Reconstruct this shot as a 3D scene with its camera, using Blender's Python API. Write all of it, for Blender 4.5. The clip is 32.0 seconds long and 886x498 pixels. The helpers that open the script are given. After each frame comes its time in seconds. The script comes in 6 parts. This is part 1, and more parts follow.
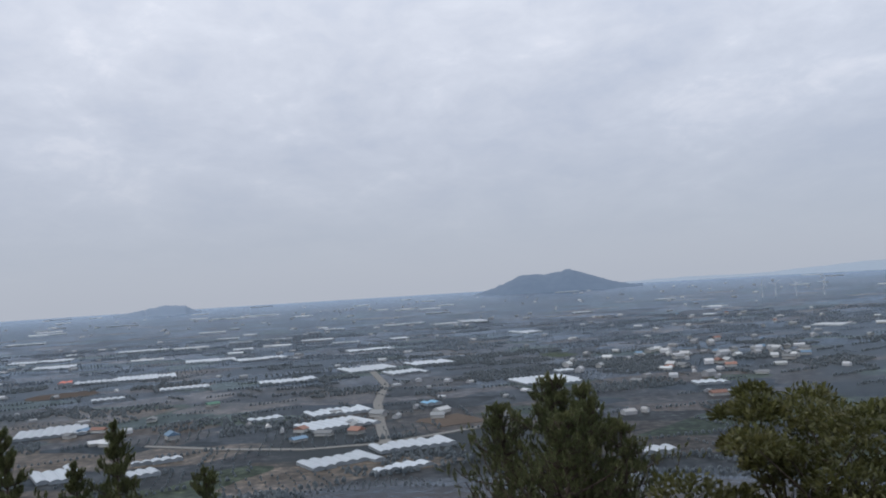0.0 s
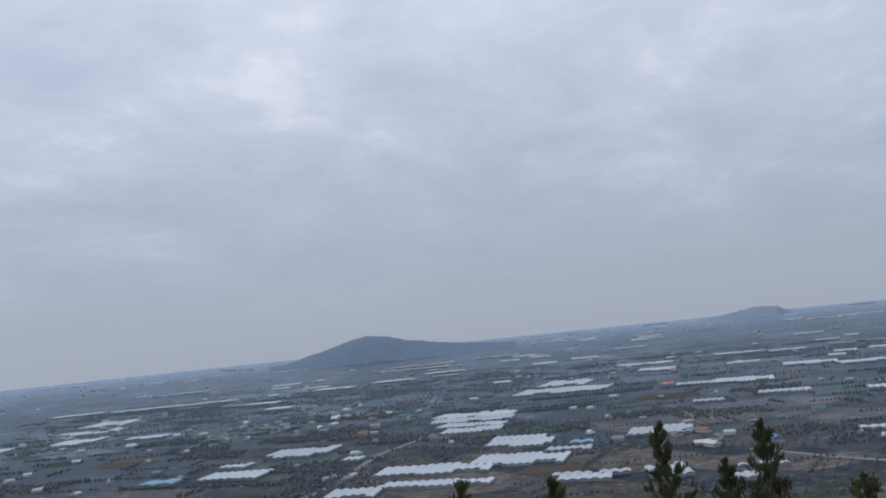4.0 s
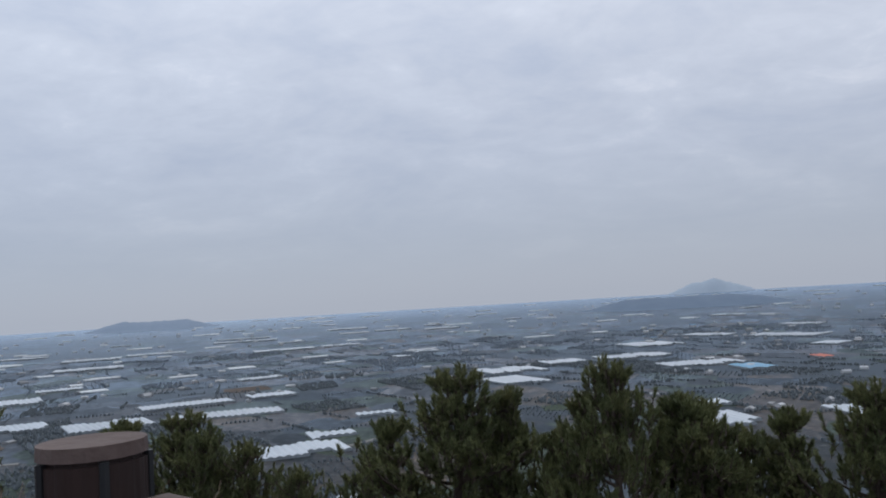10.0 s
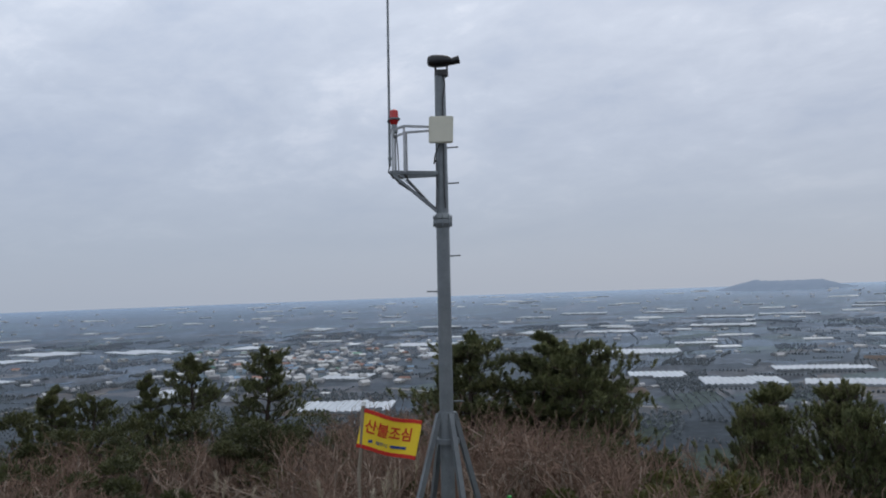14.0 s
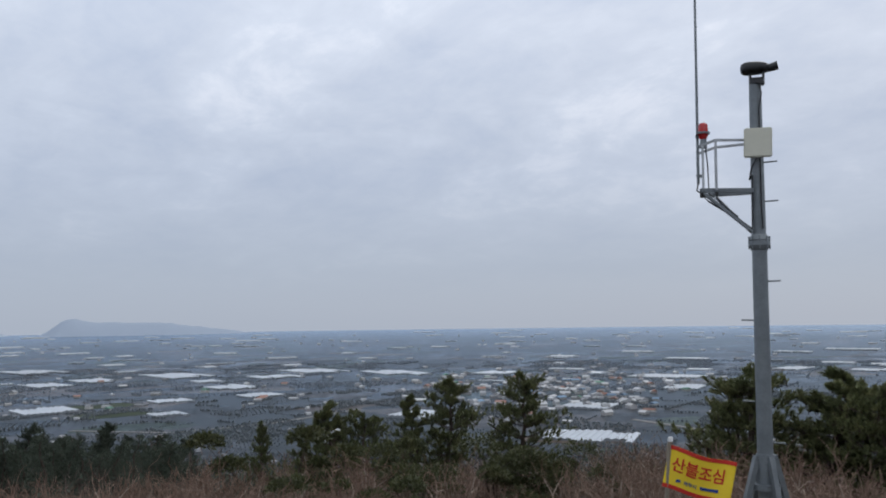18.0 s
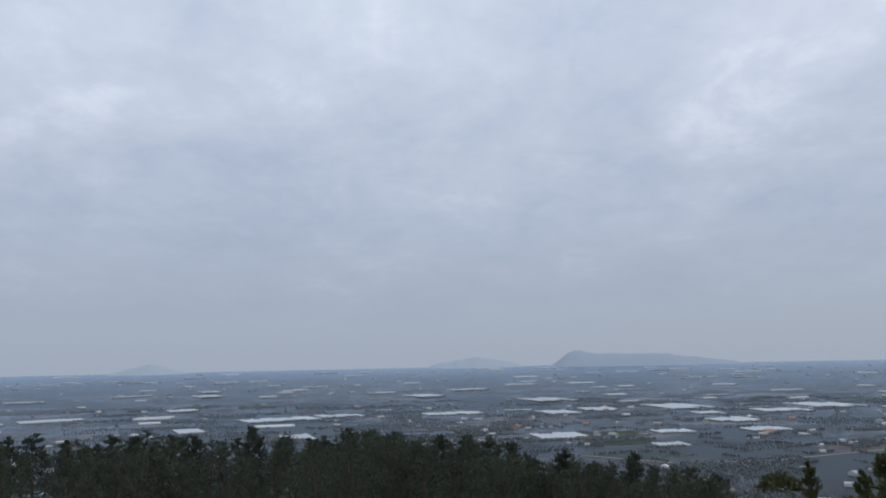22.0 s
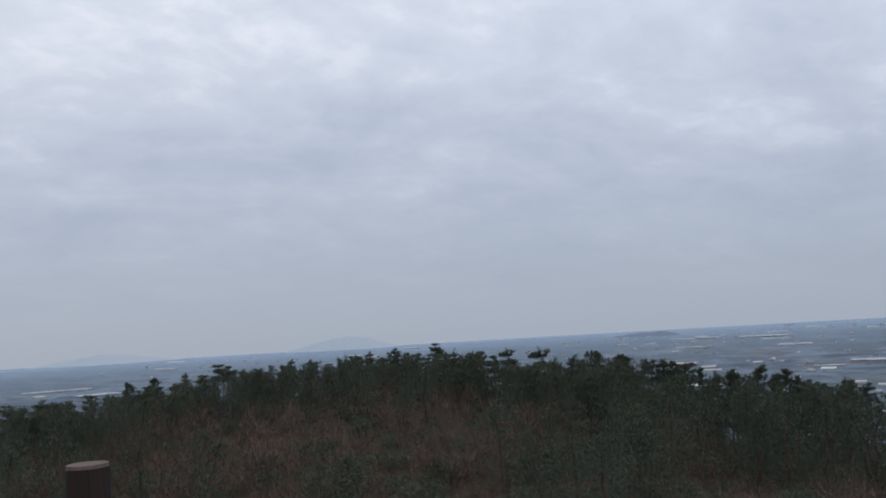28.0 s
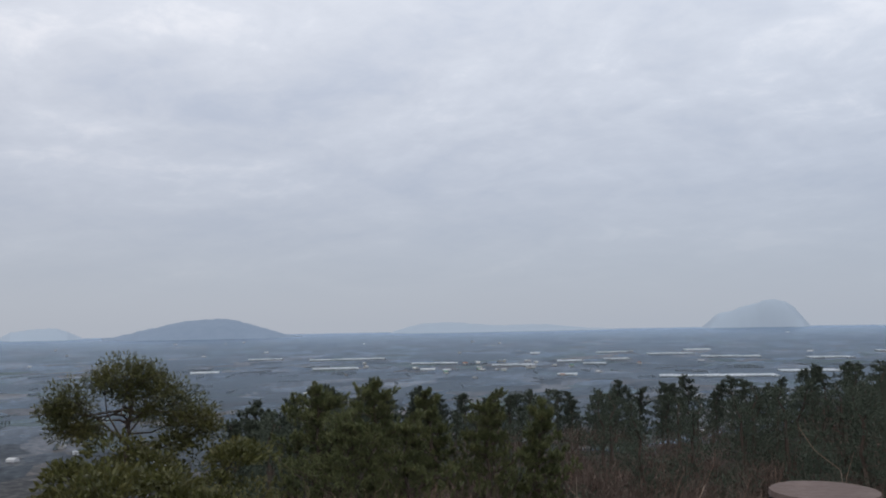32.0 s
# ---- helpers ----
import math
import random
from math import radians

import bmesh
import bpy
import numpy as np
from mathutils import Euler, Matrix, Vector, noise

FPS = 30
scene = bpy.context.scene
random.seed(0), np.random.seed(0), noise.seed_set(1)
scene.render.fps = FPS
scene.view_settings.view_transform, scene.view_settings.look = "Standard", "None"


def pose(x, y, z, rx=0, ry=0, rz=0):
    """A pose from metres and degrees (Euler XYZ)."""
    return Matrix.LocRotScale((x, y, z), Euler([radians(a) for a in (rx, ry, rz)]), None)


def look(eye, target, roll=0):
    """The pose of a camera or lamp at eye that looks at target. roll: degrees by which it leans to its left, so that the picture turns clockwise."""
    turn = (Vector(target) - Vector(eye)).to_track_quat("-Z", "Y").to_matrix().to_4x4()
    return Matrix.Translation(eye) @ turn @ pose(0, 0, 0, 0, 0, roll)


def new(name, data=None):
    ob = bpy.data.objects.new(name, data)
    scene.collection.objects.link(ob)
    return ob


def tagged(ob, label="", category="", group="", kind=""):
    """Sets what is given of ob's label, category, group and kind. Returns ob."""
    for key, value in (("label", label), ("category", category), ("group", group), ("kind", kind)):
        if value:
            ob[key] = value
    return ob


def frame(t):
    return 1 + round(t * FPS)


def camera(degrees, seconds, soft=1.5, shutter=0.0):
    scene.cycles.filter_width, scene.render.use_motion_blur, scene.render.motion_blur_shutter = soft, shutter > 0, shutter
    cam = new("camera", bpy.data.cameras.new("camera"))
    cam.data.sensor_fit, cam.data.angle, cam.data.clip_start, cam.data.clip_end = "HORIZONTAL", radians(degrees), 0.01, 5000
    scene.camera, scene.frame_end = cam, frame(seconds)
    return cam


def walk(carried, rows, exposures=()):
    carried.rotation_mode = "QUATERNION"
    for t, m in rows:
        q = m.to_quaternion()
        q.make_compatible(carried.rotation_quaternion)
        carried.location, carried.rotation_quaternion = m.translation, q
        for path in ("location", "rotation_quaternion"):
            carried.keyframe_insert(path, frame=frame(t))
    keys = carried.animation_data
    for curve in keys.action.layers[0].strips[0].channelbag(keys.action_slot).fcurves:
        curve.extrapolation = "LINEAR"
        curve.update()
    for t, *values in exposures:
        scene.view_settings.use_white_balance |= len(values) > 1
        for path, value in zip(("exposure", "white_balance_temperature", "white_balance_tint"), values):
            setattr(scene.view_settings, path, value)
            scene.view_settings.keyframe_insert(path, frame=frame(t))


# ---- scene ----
from itertools import product

LENS = 55.4
EYE = 1.55          # eye height over the deck boards


def look_at(x, y, z, yaw, pitch, roll):
    """Camera pose from heading (to the left of +y), tilt up and roll, in degrees."""
    a, p = radians(yaw), radians(pitch)
    way = Vector((-math.sin(a) * math.cos(p), math.cos(a) * math.cos(p), math.sin(p)))
    return look((x, y, z), Vector((x, y, z)) + way, roll)


cam = camera(LENS, 32.0, soft=1.9)
PATH = [
    (0.0, look_at(-0.001, 0.000, 1.480, -0.02, 2.53, -3.50)),
    (0.5, look_at(-0.111, 0.076, 1.480, 4.96, 2.91, -3.77)),
    (1.0, look_at(-0.261, 0.093, 1.480, 8.87, 3.36, -4.42)),
    (1.5, look_at(-0.318, 0.096, 1.480, 12.77, 4.24, -5.14)),
    (2.0, look_at(-0.353, 0.031, 1.480, 17.18, 4.69, -5.56)),
    (2.5, look_at(-0.479, -0.090, 1.480, 21.84, 4.30, -4.97)),
    (3.0, look_at(-0.674, -0.166, 1.480, 26.52, 4.68, -5.12)),
    (3.5, look_at(-0.899, -0.208, 1.480, 31.77, 5.37, -5.58)),
    (4.0, look_at(-1.119, -0.224, 1.480, 38.13, 5.90, -5.92)),
    (4.5, look_at(-1.297, -0.218, 1.480, 46.18, 5.83, -5.73)),
    (5.0, look_at(-1.392, -0.194, 1.480, 56.46, 4.70, -4.57)),
    (5.5, look_at(-1.426, -0.190, 1.480, 63.42, 3.60, -4.43)),
    (6.0, look_at(-1.457, -0.201, 1.480, 69.97, 3.56, -4.22)),
    (6.5, look_at(-1.495, -0.243, 1.480, 76.05, 3.95, -4.75)),
    (7.0, look_at(-1.553, -0.238, 1.480, 80.88, 5.31, -4.18)),
    (7.5, look_at(-1.545, -0.239, 1.480, 82.67, 5.68, -3.81)),
    (8.0, look_at(-1.572, -0.243, 1.480, 82.79, 4.77, -3.74)),
    (8.5, look_at(-1.659, -0.287, 1.480, 80.95, 4.54, -3.69)),
    (9.0, look_at(-1.725, -0.317, 1.480, 83.02, 4.67, -2.44)),
    (9.5, look_at(-1.712, -0.362, 1.480, 88.71, 3.93, -2.67)),
    (10.0, look_at(-1.762, -0.456, 1.480, 90.97, 3.47, -3.47)),
    (10.5, look_at(-1.787, -0.497, 1.508, 90.73, 4.27, -3.08)),
    (11.0, look_at(-1.744, -0.483, 1.542, 93.67, 5.07, -3.16)),
    (11.5, look_at(-1.816, -0.581, 1.550, 95.19, 4.39, -5.06)),
    (12.0, look_at(-1.799, -0.593, 1.550, 99.72, 3.72, -4.18)),
    (12.5, look_at(-1.812, -0.622, 1.550, 107.50, 3.30, -3.00)),
    (13.0, look_at(-1.812, -0.681, 1.550, 114.00, 3.76, -3.03)),
    (13.5, look_at(-1.886, -0.795, 1.550, 122.20, 3.86, -2.67)),
    (14.0, look_at(-1.948, -0.814, 1.550, 132.10, 2.71, -2.06)),
    (14.5, look_at(-2.012, -0.971, 1.550, 137.00, 1.27, -2.96)),
    (15.0, look_at(-1.979, -1.054, 1.550, 139.30, 1.26, -2.37)),
    (15.5, look_at(-1.993, -1.126, 1.550, 144.30, 0.89, -0.85)),
    (16.0, look_at(-1.973, -1.204, 1.550, 147.30, 1.49, -0.31)),
    (16.5, look_at(-1.927, -1.289, 1.550, 148.70, 2.62, -0.38)),
    (17.0, look_at(-1.864, -1.380, 1.550, 149.00, 3.85, -0.71)),
    (17.5, look_at(-1.786, -1.481, 1.550, 148.80, 4.76, -0.94)),
    (18.0, look_at(-1.697, -1.592, 1.550, 148.40, 4.92, -0.73)),
    (18.5, look_at(-1.549, -1.750, 1.550, 147.80, 5.17, -0.29)),
    (19.0, look_at(-1.484, -1.938, 1.550, 146.60, 5.28, -1.51)),
    (19.5, look_at(-1.391, -2.138, 1.550, 145.10, 5.47, -2.56)),
    (20.0, look_at(-1.219, -2.310, 1.550, 146.80, 6.25, -3.82)),
    (20.5, look_at(-1.132, -2.496, 1.550, 155.60, 6.99, -2.15)),
    (21.0, look_at(-1.066, -2.712, 1.550, 164.20, 7.26, -1.75)),
    (21.5, look_at(-0.900, -3.011, 1.550, 173.10, 7.53, -1.35)),
    (22.0, look_at(-0.761, -3.262, 1.550, 180.90, 7.48, -1.11)),
    (22.5, look_at(-0.729, -3.389, 1.550, 186.10, 7.23, -2.07)),
    (23.0, look_at(-0.692, -3.425, 1.550, 188.10, 6.29, -2.46)),
    (23.5, look_at(-0.677, -3.426, 1.550, 192.20, 5.80, -0.28)),
    (24.0, look_at(-0.644, -3.417, 1.550, 197.80, 6.26, 0.71)),
    (24.5, look_at(-0.601, -3.417, 1.550, 198.50, 6.22, -1.44)),
    (25.0, look_at(-0.571, -3.396, 1.550, 200.50, 6.49, -2.63)),
    (25.5, look_at(-0.557, -3.368, 1.550, 204.30, 6.87, -3.07)),
    (26.0, look_at(-0.564, -3.342, 1.550, 210.30, 7.18, -2.96)),
    (26.5, look_at(-0.600, -3.332, 1.550, 218.70, 7.24, -2.48)),
    (27.0, look_at(-0.676, -3.351, 1.550, 230.10, 6.85, -1.84)),
    (27.5, look_at(-0.696, -3.294, 1.550, 237.40, 6.46, -1.31)),
    (28.0, look_at(-0.598, -3.142, 1.550, 238.50, 5.82, -3.38)),
    (28.5, look_at(-0.400, -3.010, 1.550, 245.00, 6.27, -2.27)),
    (29.0, look_at(-0.200, -2.850, 1.550, 258.50, 7.16, -0.33)),
    (29.5, look_at(-0.230, -2.610, 1.550, 267.50, 6.66, -1.29)),
    (30.0, look_at(-0.260, -2.354, 1.550, 270.70, 5.39, -2.84)),
    (30.5, look_at(-0.216, -2.161, 1.550, 278.20, 4.71, -2.90)),
    (31.0, look_at(-0.043, -1.920, 1.550, 285.90, 5.03, -1.67)),
    (31.5, look_at(0.002, -1.567, 1.550, 288.80, 5.33, -1.69)),
    (32.0, look_at(-0.109, -1.262, 1.550, 292.10, 5.07, -1.02)),
]

walk(cam, PATH, [(0, 0.08, 6500, 10), (2, -0.05, 6250, 10), (5, -0.17, 6200, 10), (6.8, -0.05, 6420, 10), (8.2, -0.12, 6280, 10), (10, -0.06, 6400, 10), (12, 0.0, 6330, 10), (13, 0.04, 6500, 10), (14.2, -0.02, 6550, 10), (15, 0.28, 6950, 10), (16.2, 0.24, 6850, 10), (18, 0.06, 6600, 10), (20, -0.02, 6550, 10),
                 (21.5, -0.12, 6480, 10), (23, -0.08, 6480, 10), (25, -0.03, 6680, 10), (28, -0.05, 6650, 10), (30, -0.02, 6650, 10), (32, 0.03, 6750, 10)])

# ---- world and light ----
SUN_EL, SUN_AZ = radians(48), radians(110)
world = bpy.data.worlds.new("overcast_sky")
scene.world = world
world.use_nodes = True


def nodes_of(tree):
    tree.nodes.clear()

    def add(kind, **inputs):
        n = tree.nodes.new(kind)
        for k, v in inputs.items():
            key = int(k[1:]) if k[0] == "i" and k[1:].isdigit() else k.replace("_", " ")
            n.inputs[key].default_value = v
        return n

    def link(a, b):
        tree.links.new(a, b)
    return add, link


def ramp(add, stops, mode="LINEAR"):
    n = add("ShaderNodeValToRGB")
    n.color_ramp.interpolation = mode
    while len(n.color_ramp.elements) < len(stops):
        n.color_ramp.elements.new(0.5)
    for e, (p, c) in zip(n.color_ramp.elements, stops):
        e.position, e.color = p, (*c, 1)
    return n


def math_node(add, link, op, a, b=None):
    n = add("ShaderNodeMath")
    n.operation = op
    for i, v in enumerate((a, b)):
        if v is None:
            continue
        if isinstance(v, (int, float)):
            n.inputs[i].default_value = v
        else:
            link(v, n.inputs[i])
    return n.outputs[0]


def mix_colour(add, link, fac, a, b, mode="MIX"):
    n = add("ShaderNodeMix")
    n.data_type, n.blend_type = "RGBA", mode
    for sock, v in ((n.inputs["Factor"], fac), (n.inputs[6], a), (n.inputs[7], b)):
        if isinstance(v, (int, float)):
            sock.default_value = v
        elif isinstance(v, tuple):
            sock.default_value = (*v, 1)
        else:
            link(v, sock)
    return n.outputs[2]


def build_sky():
    add, link = nodes_of(world.node_tree)
    co = add("ShaderNodeTexCoord")
    sep = add("ShaderNodeSeparateXYZ")
    link(co.outputs["Generated"], sep.inputs[0])
    up = math_node(add, link, "MAXIMUM", sep.outputs[2], 0.0)
    # cloud sheet on a flat layer overhead
    flat = math_node(add, link, "ADD", up, 0.26)
    px = math_node(add, link, "DIVIDE", sep.outputs[0], flat)
    py = math_node(add, link, "DIVIDE", sep.outputs[1], flat)
    comb = add("ShaderNodeCombineXYZ")
    link(px, comb.inputs[0])
    link(math_node(add, link, "MULTIPLY", py, 0.8), comb.inputs[1])
    n1 = add("ShaderNodeTexNoise", Scale=1.9, Detail=6.0, Roughness=0.55, Distortion=0.5)
    n2 = add("ShaderNodeTexNoise", Scale=6.5, Detail=5.0, Roughness=0.6, Distortion=0.5)
    link(comb.outputs[0], n1.inputs["Vector"])
    link(comb.outputs[0], n2.inputs["Vector"])
    n3 = add("ShaderNodeTexNoise", Scale=15.0, Detail=4.0, Roughness=0.6, Distortion=0.3)
    link(comb.outputs[0], n3.inputs["Vector"])
    cloud = math_node(add, link, "ADD", math_node(add, link, "MULTIPLY", n1.outputs[0], 0.62), math_node(add, link, "MULTIPLY", n2.outputs[0], 0.27))
    cloud = math_node(add, link, "ADD", cloud, math_node(add, link, "MULTIPLY", n3.outputs[0], 0.11))
    grad = ramp(add, [(0.0, (0.41, 0.455, 0.54)), (0.06, (0.425, 0.475, 0.57)), (0.17, (0.51, 0.565, 0.68)),
                      (0.36, (0.70, 0.755, 0.87)), (1.0, (0.90, 0.95, 1.0))])
    link(up, grad.inputs[0])
    cl = ramp(add, [(0.38, (0.85, 0.875, 0.915)), (0.5, (0.99, 0.99, 0.99)), (0.56, (1.06, 1.055, 1.045)), (0.63, (1.24, 1.20, 1.15))])
    link(cloud, cl.inputs[0])
    # clouds fade into the haze towards the horizon
    fade = ramp(add, [(0.02, (0, 0, 0)), (0.22, (1, 1, 1))])
    link(up, fade.inputs[0])
    texture = mix_colour(add, link, fade.outputs[0], (1.0, 1.0, 1.0), cl.outputs[0])
    deck = mix_colour(add, link, 1.0, grad.outputs[0], texture, "MULTIPLY")
    # the sheet is thinner and bluer to one side, thicker and warmer to the other
    side = add("ShaderNodeVectorMath")
    side.operation = "DOT_PRODUCT"
    link(co.outputs["Generated"], side.inputs[0])
    side.inputs[1].default_value = (0.34, -0.94, 0)
    tilt = math_node(add, link, "MULTIPLY_ADD", side.outputs["Value"], 0.5)
    tilt.node.inputs[2].default_value = 0.5
    deck = mix_colour(add, link, 1.0, deck, mix_colour(add, link, tilt, (1.02, 1.0, 0.985), (0.93, 0.965, 1.0)), "MULTIPLY")
    sky = add("ShaderNodeTexSky")
    sky.sky_type, sky.sun_disc = "NISHITA", False
    sky.sun_elevation, sky.sun_rotation = SUN_EL, -SUN_AZ
    clear = mix_colour(add, link, 1.0, sky.outputs[0], (0.10, 0.10, 0.10), "MULTIPLY")
    both = mix_colour(add, link, 0.95, clear, deck)
    bg = add("ShaderNodeBackground", Strength=1.0)
    link(both, bg.inputs["Color"])
    out = add("ShaderNodeOutputWorld")
    link(bg.outputs[0], out.inputs[0])


build_sky()

sun = new("sun", bpy.data.lights.new("sun", "SUN"))
sun.data.energy, sun.data.angle, sun.data.color = 0.55, radians(25), (1.0, 0.96, 0.9)
sun.matrix_world = look((-math.sin(SUN_AZ) * math.cos(SUN_EL) * 50, math.cos(SUN_AZ) * math.cos(SUN_EL) * 50, math.sin(SUN_EL) * 50), (0, 0, 0))


# ---- materials ----
def surface(name, stops, scale=3.0, rough=0.7, metal=0.0, spec=0.3, bump=0.0, bump_scale=40.0, vary=0.15, island=False, sheen=0.0, detail=5.0, stretch=(1, 1, 1), glow_through=0.0):
    """Noise between the given colours at two scales, with grain relief and a change of tone from piece to piece."""
    m = bpy.data.materials.new(name)
    m.use_nodes = True
    add, link = nodes_of(m.node_tree)
    co = add("ShaderNodeTexCoord")
    mp = add("ShaderNodeMapping")
    mp.inputs["Scale"].default_value = stretch
    link(co.outputs["Object"], mp.inputs[0])
    big = add("ShaderNodeTexNoise", Scale=scale, Detail=detail, Roughness=0.62)
    fine = add("ShaderNodeTexNoise", Scale=scale * 9, Detail=3.0)
    link(mp.outputs[0], big.inputs["Vector"])
    link(mp.outputs[0], fine.inputs["Vector"])
    fac = math_node(add, link, "ADD", math_node(add, link, "MULTIPLY", big.outputs[0], 0.72), math_node(add, link, "MULTIPLY", fine.outputs[0], 0.28))
    r = ramp(add, [(0.3 + 0.4 * i / max(1, len(stops) - 1), c) for i, c in enumerate(stops)])
    link(fac, r.inputs[0])
    if island:
        rnd = add("ShaderNodeNewGeometry").outputs["Random Per Island"]
    else:
        rnd = add("ShaderNodeObjectInfo").outputs["Random"]
    tone = math_node(add, link, "ADD", math_node(add, link, "MULTIPLY", rnd, 2 * vary), 1.0 - vary)
    col = mix_colour(add, link, 1.0, r.outputs[0], tone, "MULTIPLY")
    b = add("ShaderNodeBsdfPrincipled", Metallic=metal, Roughness=rough)
    b.inputs["Specular IOR Level"].default_value = spec
    # bluish sheen lifts far foliage in place of haze
    if sheen:
        b.inputs["Sheen Weight"].default_value = sheen
        b.inputs["Sheen Roughness"].default_value = 0.5
        b.inputs["Sheen Tint"].default_value = (0.8, 0.9, 1.0, 1)
    link(col, b.inputs["Base Color"])
    if bump:
        g = add("ShaderNodeTexNoise", Scale=bump_scale, Detail=4.0)
        link(mp.outputs[0], g.inputs["Vector"])
        bp = add("ShaderNodeBump", Strength=bump, Distance=0.02)
        link(g.outputs[0], bp.inputs["Height"])
        link(bp.outputs[0], b.inputs["Normal"])
    out = add("ShaderNodeOutputMaterial")
    if glow_through:
        # thin leaves let some of the light through
        tr = add("ShaderNodeBsdfTranslucent")
        link(col, tr.inputs["Color"])
        mx = add("ShaderNodeMixShader", i0=glow_through)
        link(b.outputs[0], mx.inputs[1])
        link(tr.outputs[0], mx.inputs[2])
        link(mx.outputs[0], out.inputs[0])
    else:
        link(b.outputs[0], out.inputs[0])
    return m


def ground_material():
    """Scrub and dry grass on the hill, a patchwork of fields and copses on the plain."""
    m = bpy.data.materials.new("hill_and_fields")
    m.use_nodes = True
    add, link = nodes_of(m.node_tree)
    co = add("ShaderNodeTexCoord")
    ob = co.outputs["Object"]
    warp = add("ShaderNodeTexNoise", Scale=0.004, Detail=2.0)
    link(ob, warp.inputs["Vector"])
    off = add("ShaderNodeVectorMath")
    off.operation = "MULTIPLY_ADD"
    link(warp.outputs["Color"], off.inputs[0])
    off.inputs[1].default_value = (130, 130, 0)
    link(ob, off.inputs[2])
    mp = add("ShaderNodeMapping")
    mp.inputs["Scale"].default_value = (1 / 95, 1 / 60, 0)
    mp.inputs["Rotation"].default_value = (0, 0, 0.5)
    link(off.outputs[0], mp.inputs[0])
    cell = add("ShaderNodeTexVoronoi", Scale=1.0)
    cell.distance = "CHEBYCHEV"
    link(mp.outputs[0], cell.inputs["Vector"])
    sep = add("ShaderNodeSeparateColor")
    link(cell.outputs["Color"], sep.inputs[0])
    # several plots lean blue-grey to carry some of the haze
    fields = ramp(add, [(0.0, (0.020, 0.026, 0.030)), (0.16, (0.036, 0.040, 0.042)), (0.30, (0.058, 0.055, 0.052)), (0.42, (0.034, 0.048, 0.034)), (0.50, (0.080, 0.066, 0.054)),
                        (0.60, (0.042, 0.043, 0.044)), (0.72, (0.118, 0.10, 0.082)), (0.78, (0.048, 0.064, 0.042)), (0.86, (0.064, 0.060, 0.056)), (0.92, (0.028, 0.032, 0.034))], "CONSTANT")
    link(sep.outputs[0], fields.inputs[0])
    grain = add("ShaderNodeTexNoise", Scale=0.05, Detail=8.0, Roughness=0.75)
    link(ob, grain.inputs["Vector"])
    gr = ramp(add, [(0.3, (0.45, 0.47, 0.5)), (0.7, (1.5, 1.45, 1.4))])
    link(grain.outputs[0], gr.inputs[0])
    speck = add("ShaderNodeTexNoise", Scale=0.16, Detail=4.0, Roughness=0.7)
    link(ob, speck.inputs["Vector"])
    sr = ramp(add, [(0.40, (0.55, 0.58, 0.62)), (0.60, (1.15, 1.12, 1.1)), (0.72, (2.4, 2.2, 2.0))])
    link(speck.outputs[0], sr.inputs[0])
    fcol = mix_colour(add, link, 1.0, fields.outputs[0], gr.outputs[0], "MULTIPLY")
    fcol = mix_colour(add, link, 1.0, fcol, sr.outputs[0], "MULTIPLY")
    wood = add("ShaderNodeTexNoise", Scale=0.0032, Detail=6.0, Roughness=0.6)
    link(ob, wood.inputs["Vector"])
    wr = ramp(add, [(0.53, (0, 0, 0)), (0.59, (1, 1, 1))])
    link(wood.outputs[0], wr.inputs[0])
    wcol = mix_colour(add, link, grain.outputs[0], (0.014, 0.019, 0.021), (0.042, 0.046, 0.046))
    plain = mix_colour(add, link, wr.outputs[0], fcol, wcol)
    # hill slopes
    n = add("ShaderNodeTexNoise", Scale=0.6, Detail=9.0, Roughness=0.7)
    link(ob, n.inputs["Vector"])
    hill = ramp(add, [(0.3, (0.026, 0.020, 0.015)), (0.5, (0.050, 0.036, 0.027)), (0.7, (0.090, 0.064, 0.046))])
    link(n.outputs[0], hill.inputs[0])
    length = add("ShaderNodeVectorMath")
    length.operation = "LENGTH"
    link(ob, length.inputs[0])
    zone = ramp(add, [(0.0, (0, 0, 0)), (1.0, (1, 1, 1))])
    far = math_node(add, link, "DIVIDE", math_node(add, link, "SUBTRACT", length.outputs["Value"], 330.0), 120.0)
    link(far, zone.inputs[0])
    col = mix_colour(add, link, zone.outputs[0], hill.outputs[0], plain)
    b = add("ShaderNodeBsdfPrincipled", Roughness=0.9)
    b.inputs["Specular IOR Level"].default_value = 0.1
    link(col, b.inputs["Base Color"])
    # blue gloss, stronger at flat angles, stands in for haze over the plain
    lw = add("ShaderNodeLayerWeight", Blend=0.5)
    haze_gloss = ramp(add, [(0.76, (0, 0, 0)), (0.84, (0.065, 0.065, 0.065)), (0.89, (0.155, 0.155, 0.155)), (0.93, (0.25, 0.25, 0.25)), (0.947, (0.32, 0.32, 0.32)), (0.960, (0.38, 0.38, 0.38)), (0.968, (0.52, 0.52, 0.52)), (0.9725, (0.66, 0.66, 0.66))])
    link(lw.outputs["Facing"], haze_gloss.inputs[0])
    haze_mottle = ramp(add, [(0.36, (0.25, 0.25, 0.25)), (0.5, (0.85, 0.85, 0.85)), (0.64, (1.7, 1.7, 1.7))])
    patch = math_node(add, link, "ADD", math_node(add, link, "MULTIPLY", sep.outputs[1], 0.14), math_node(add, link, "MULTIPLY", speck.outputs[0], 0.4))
    link(math_node(add, link, "ADD", patch, math_node(add, link, "MULTIPLY", grain.outputs[0], 0.46)), haze_mottle.inputs[0])
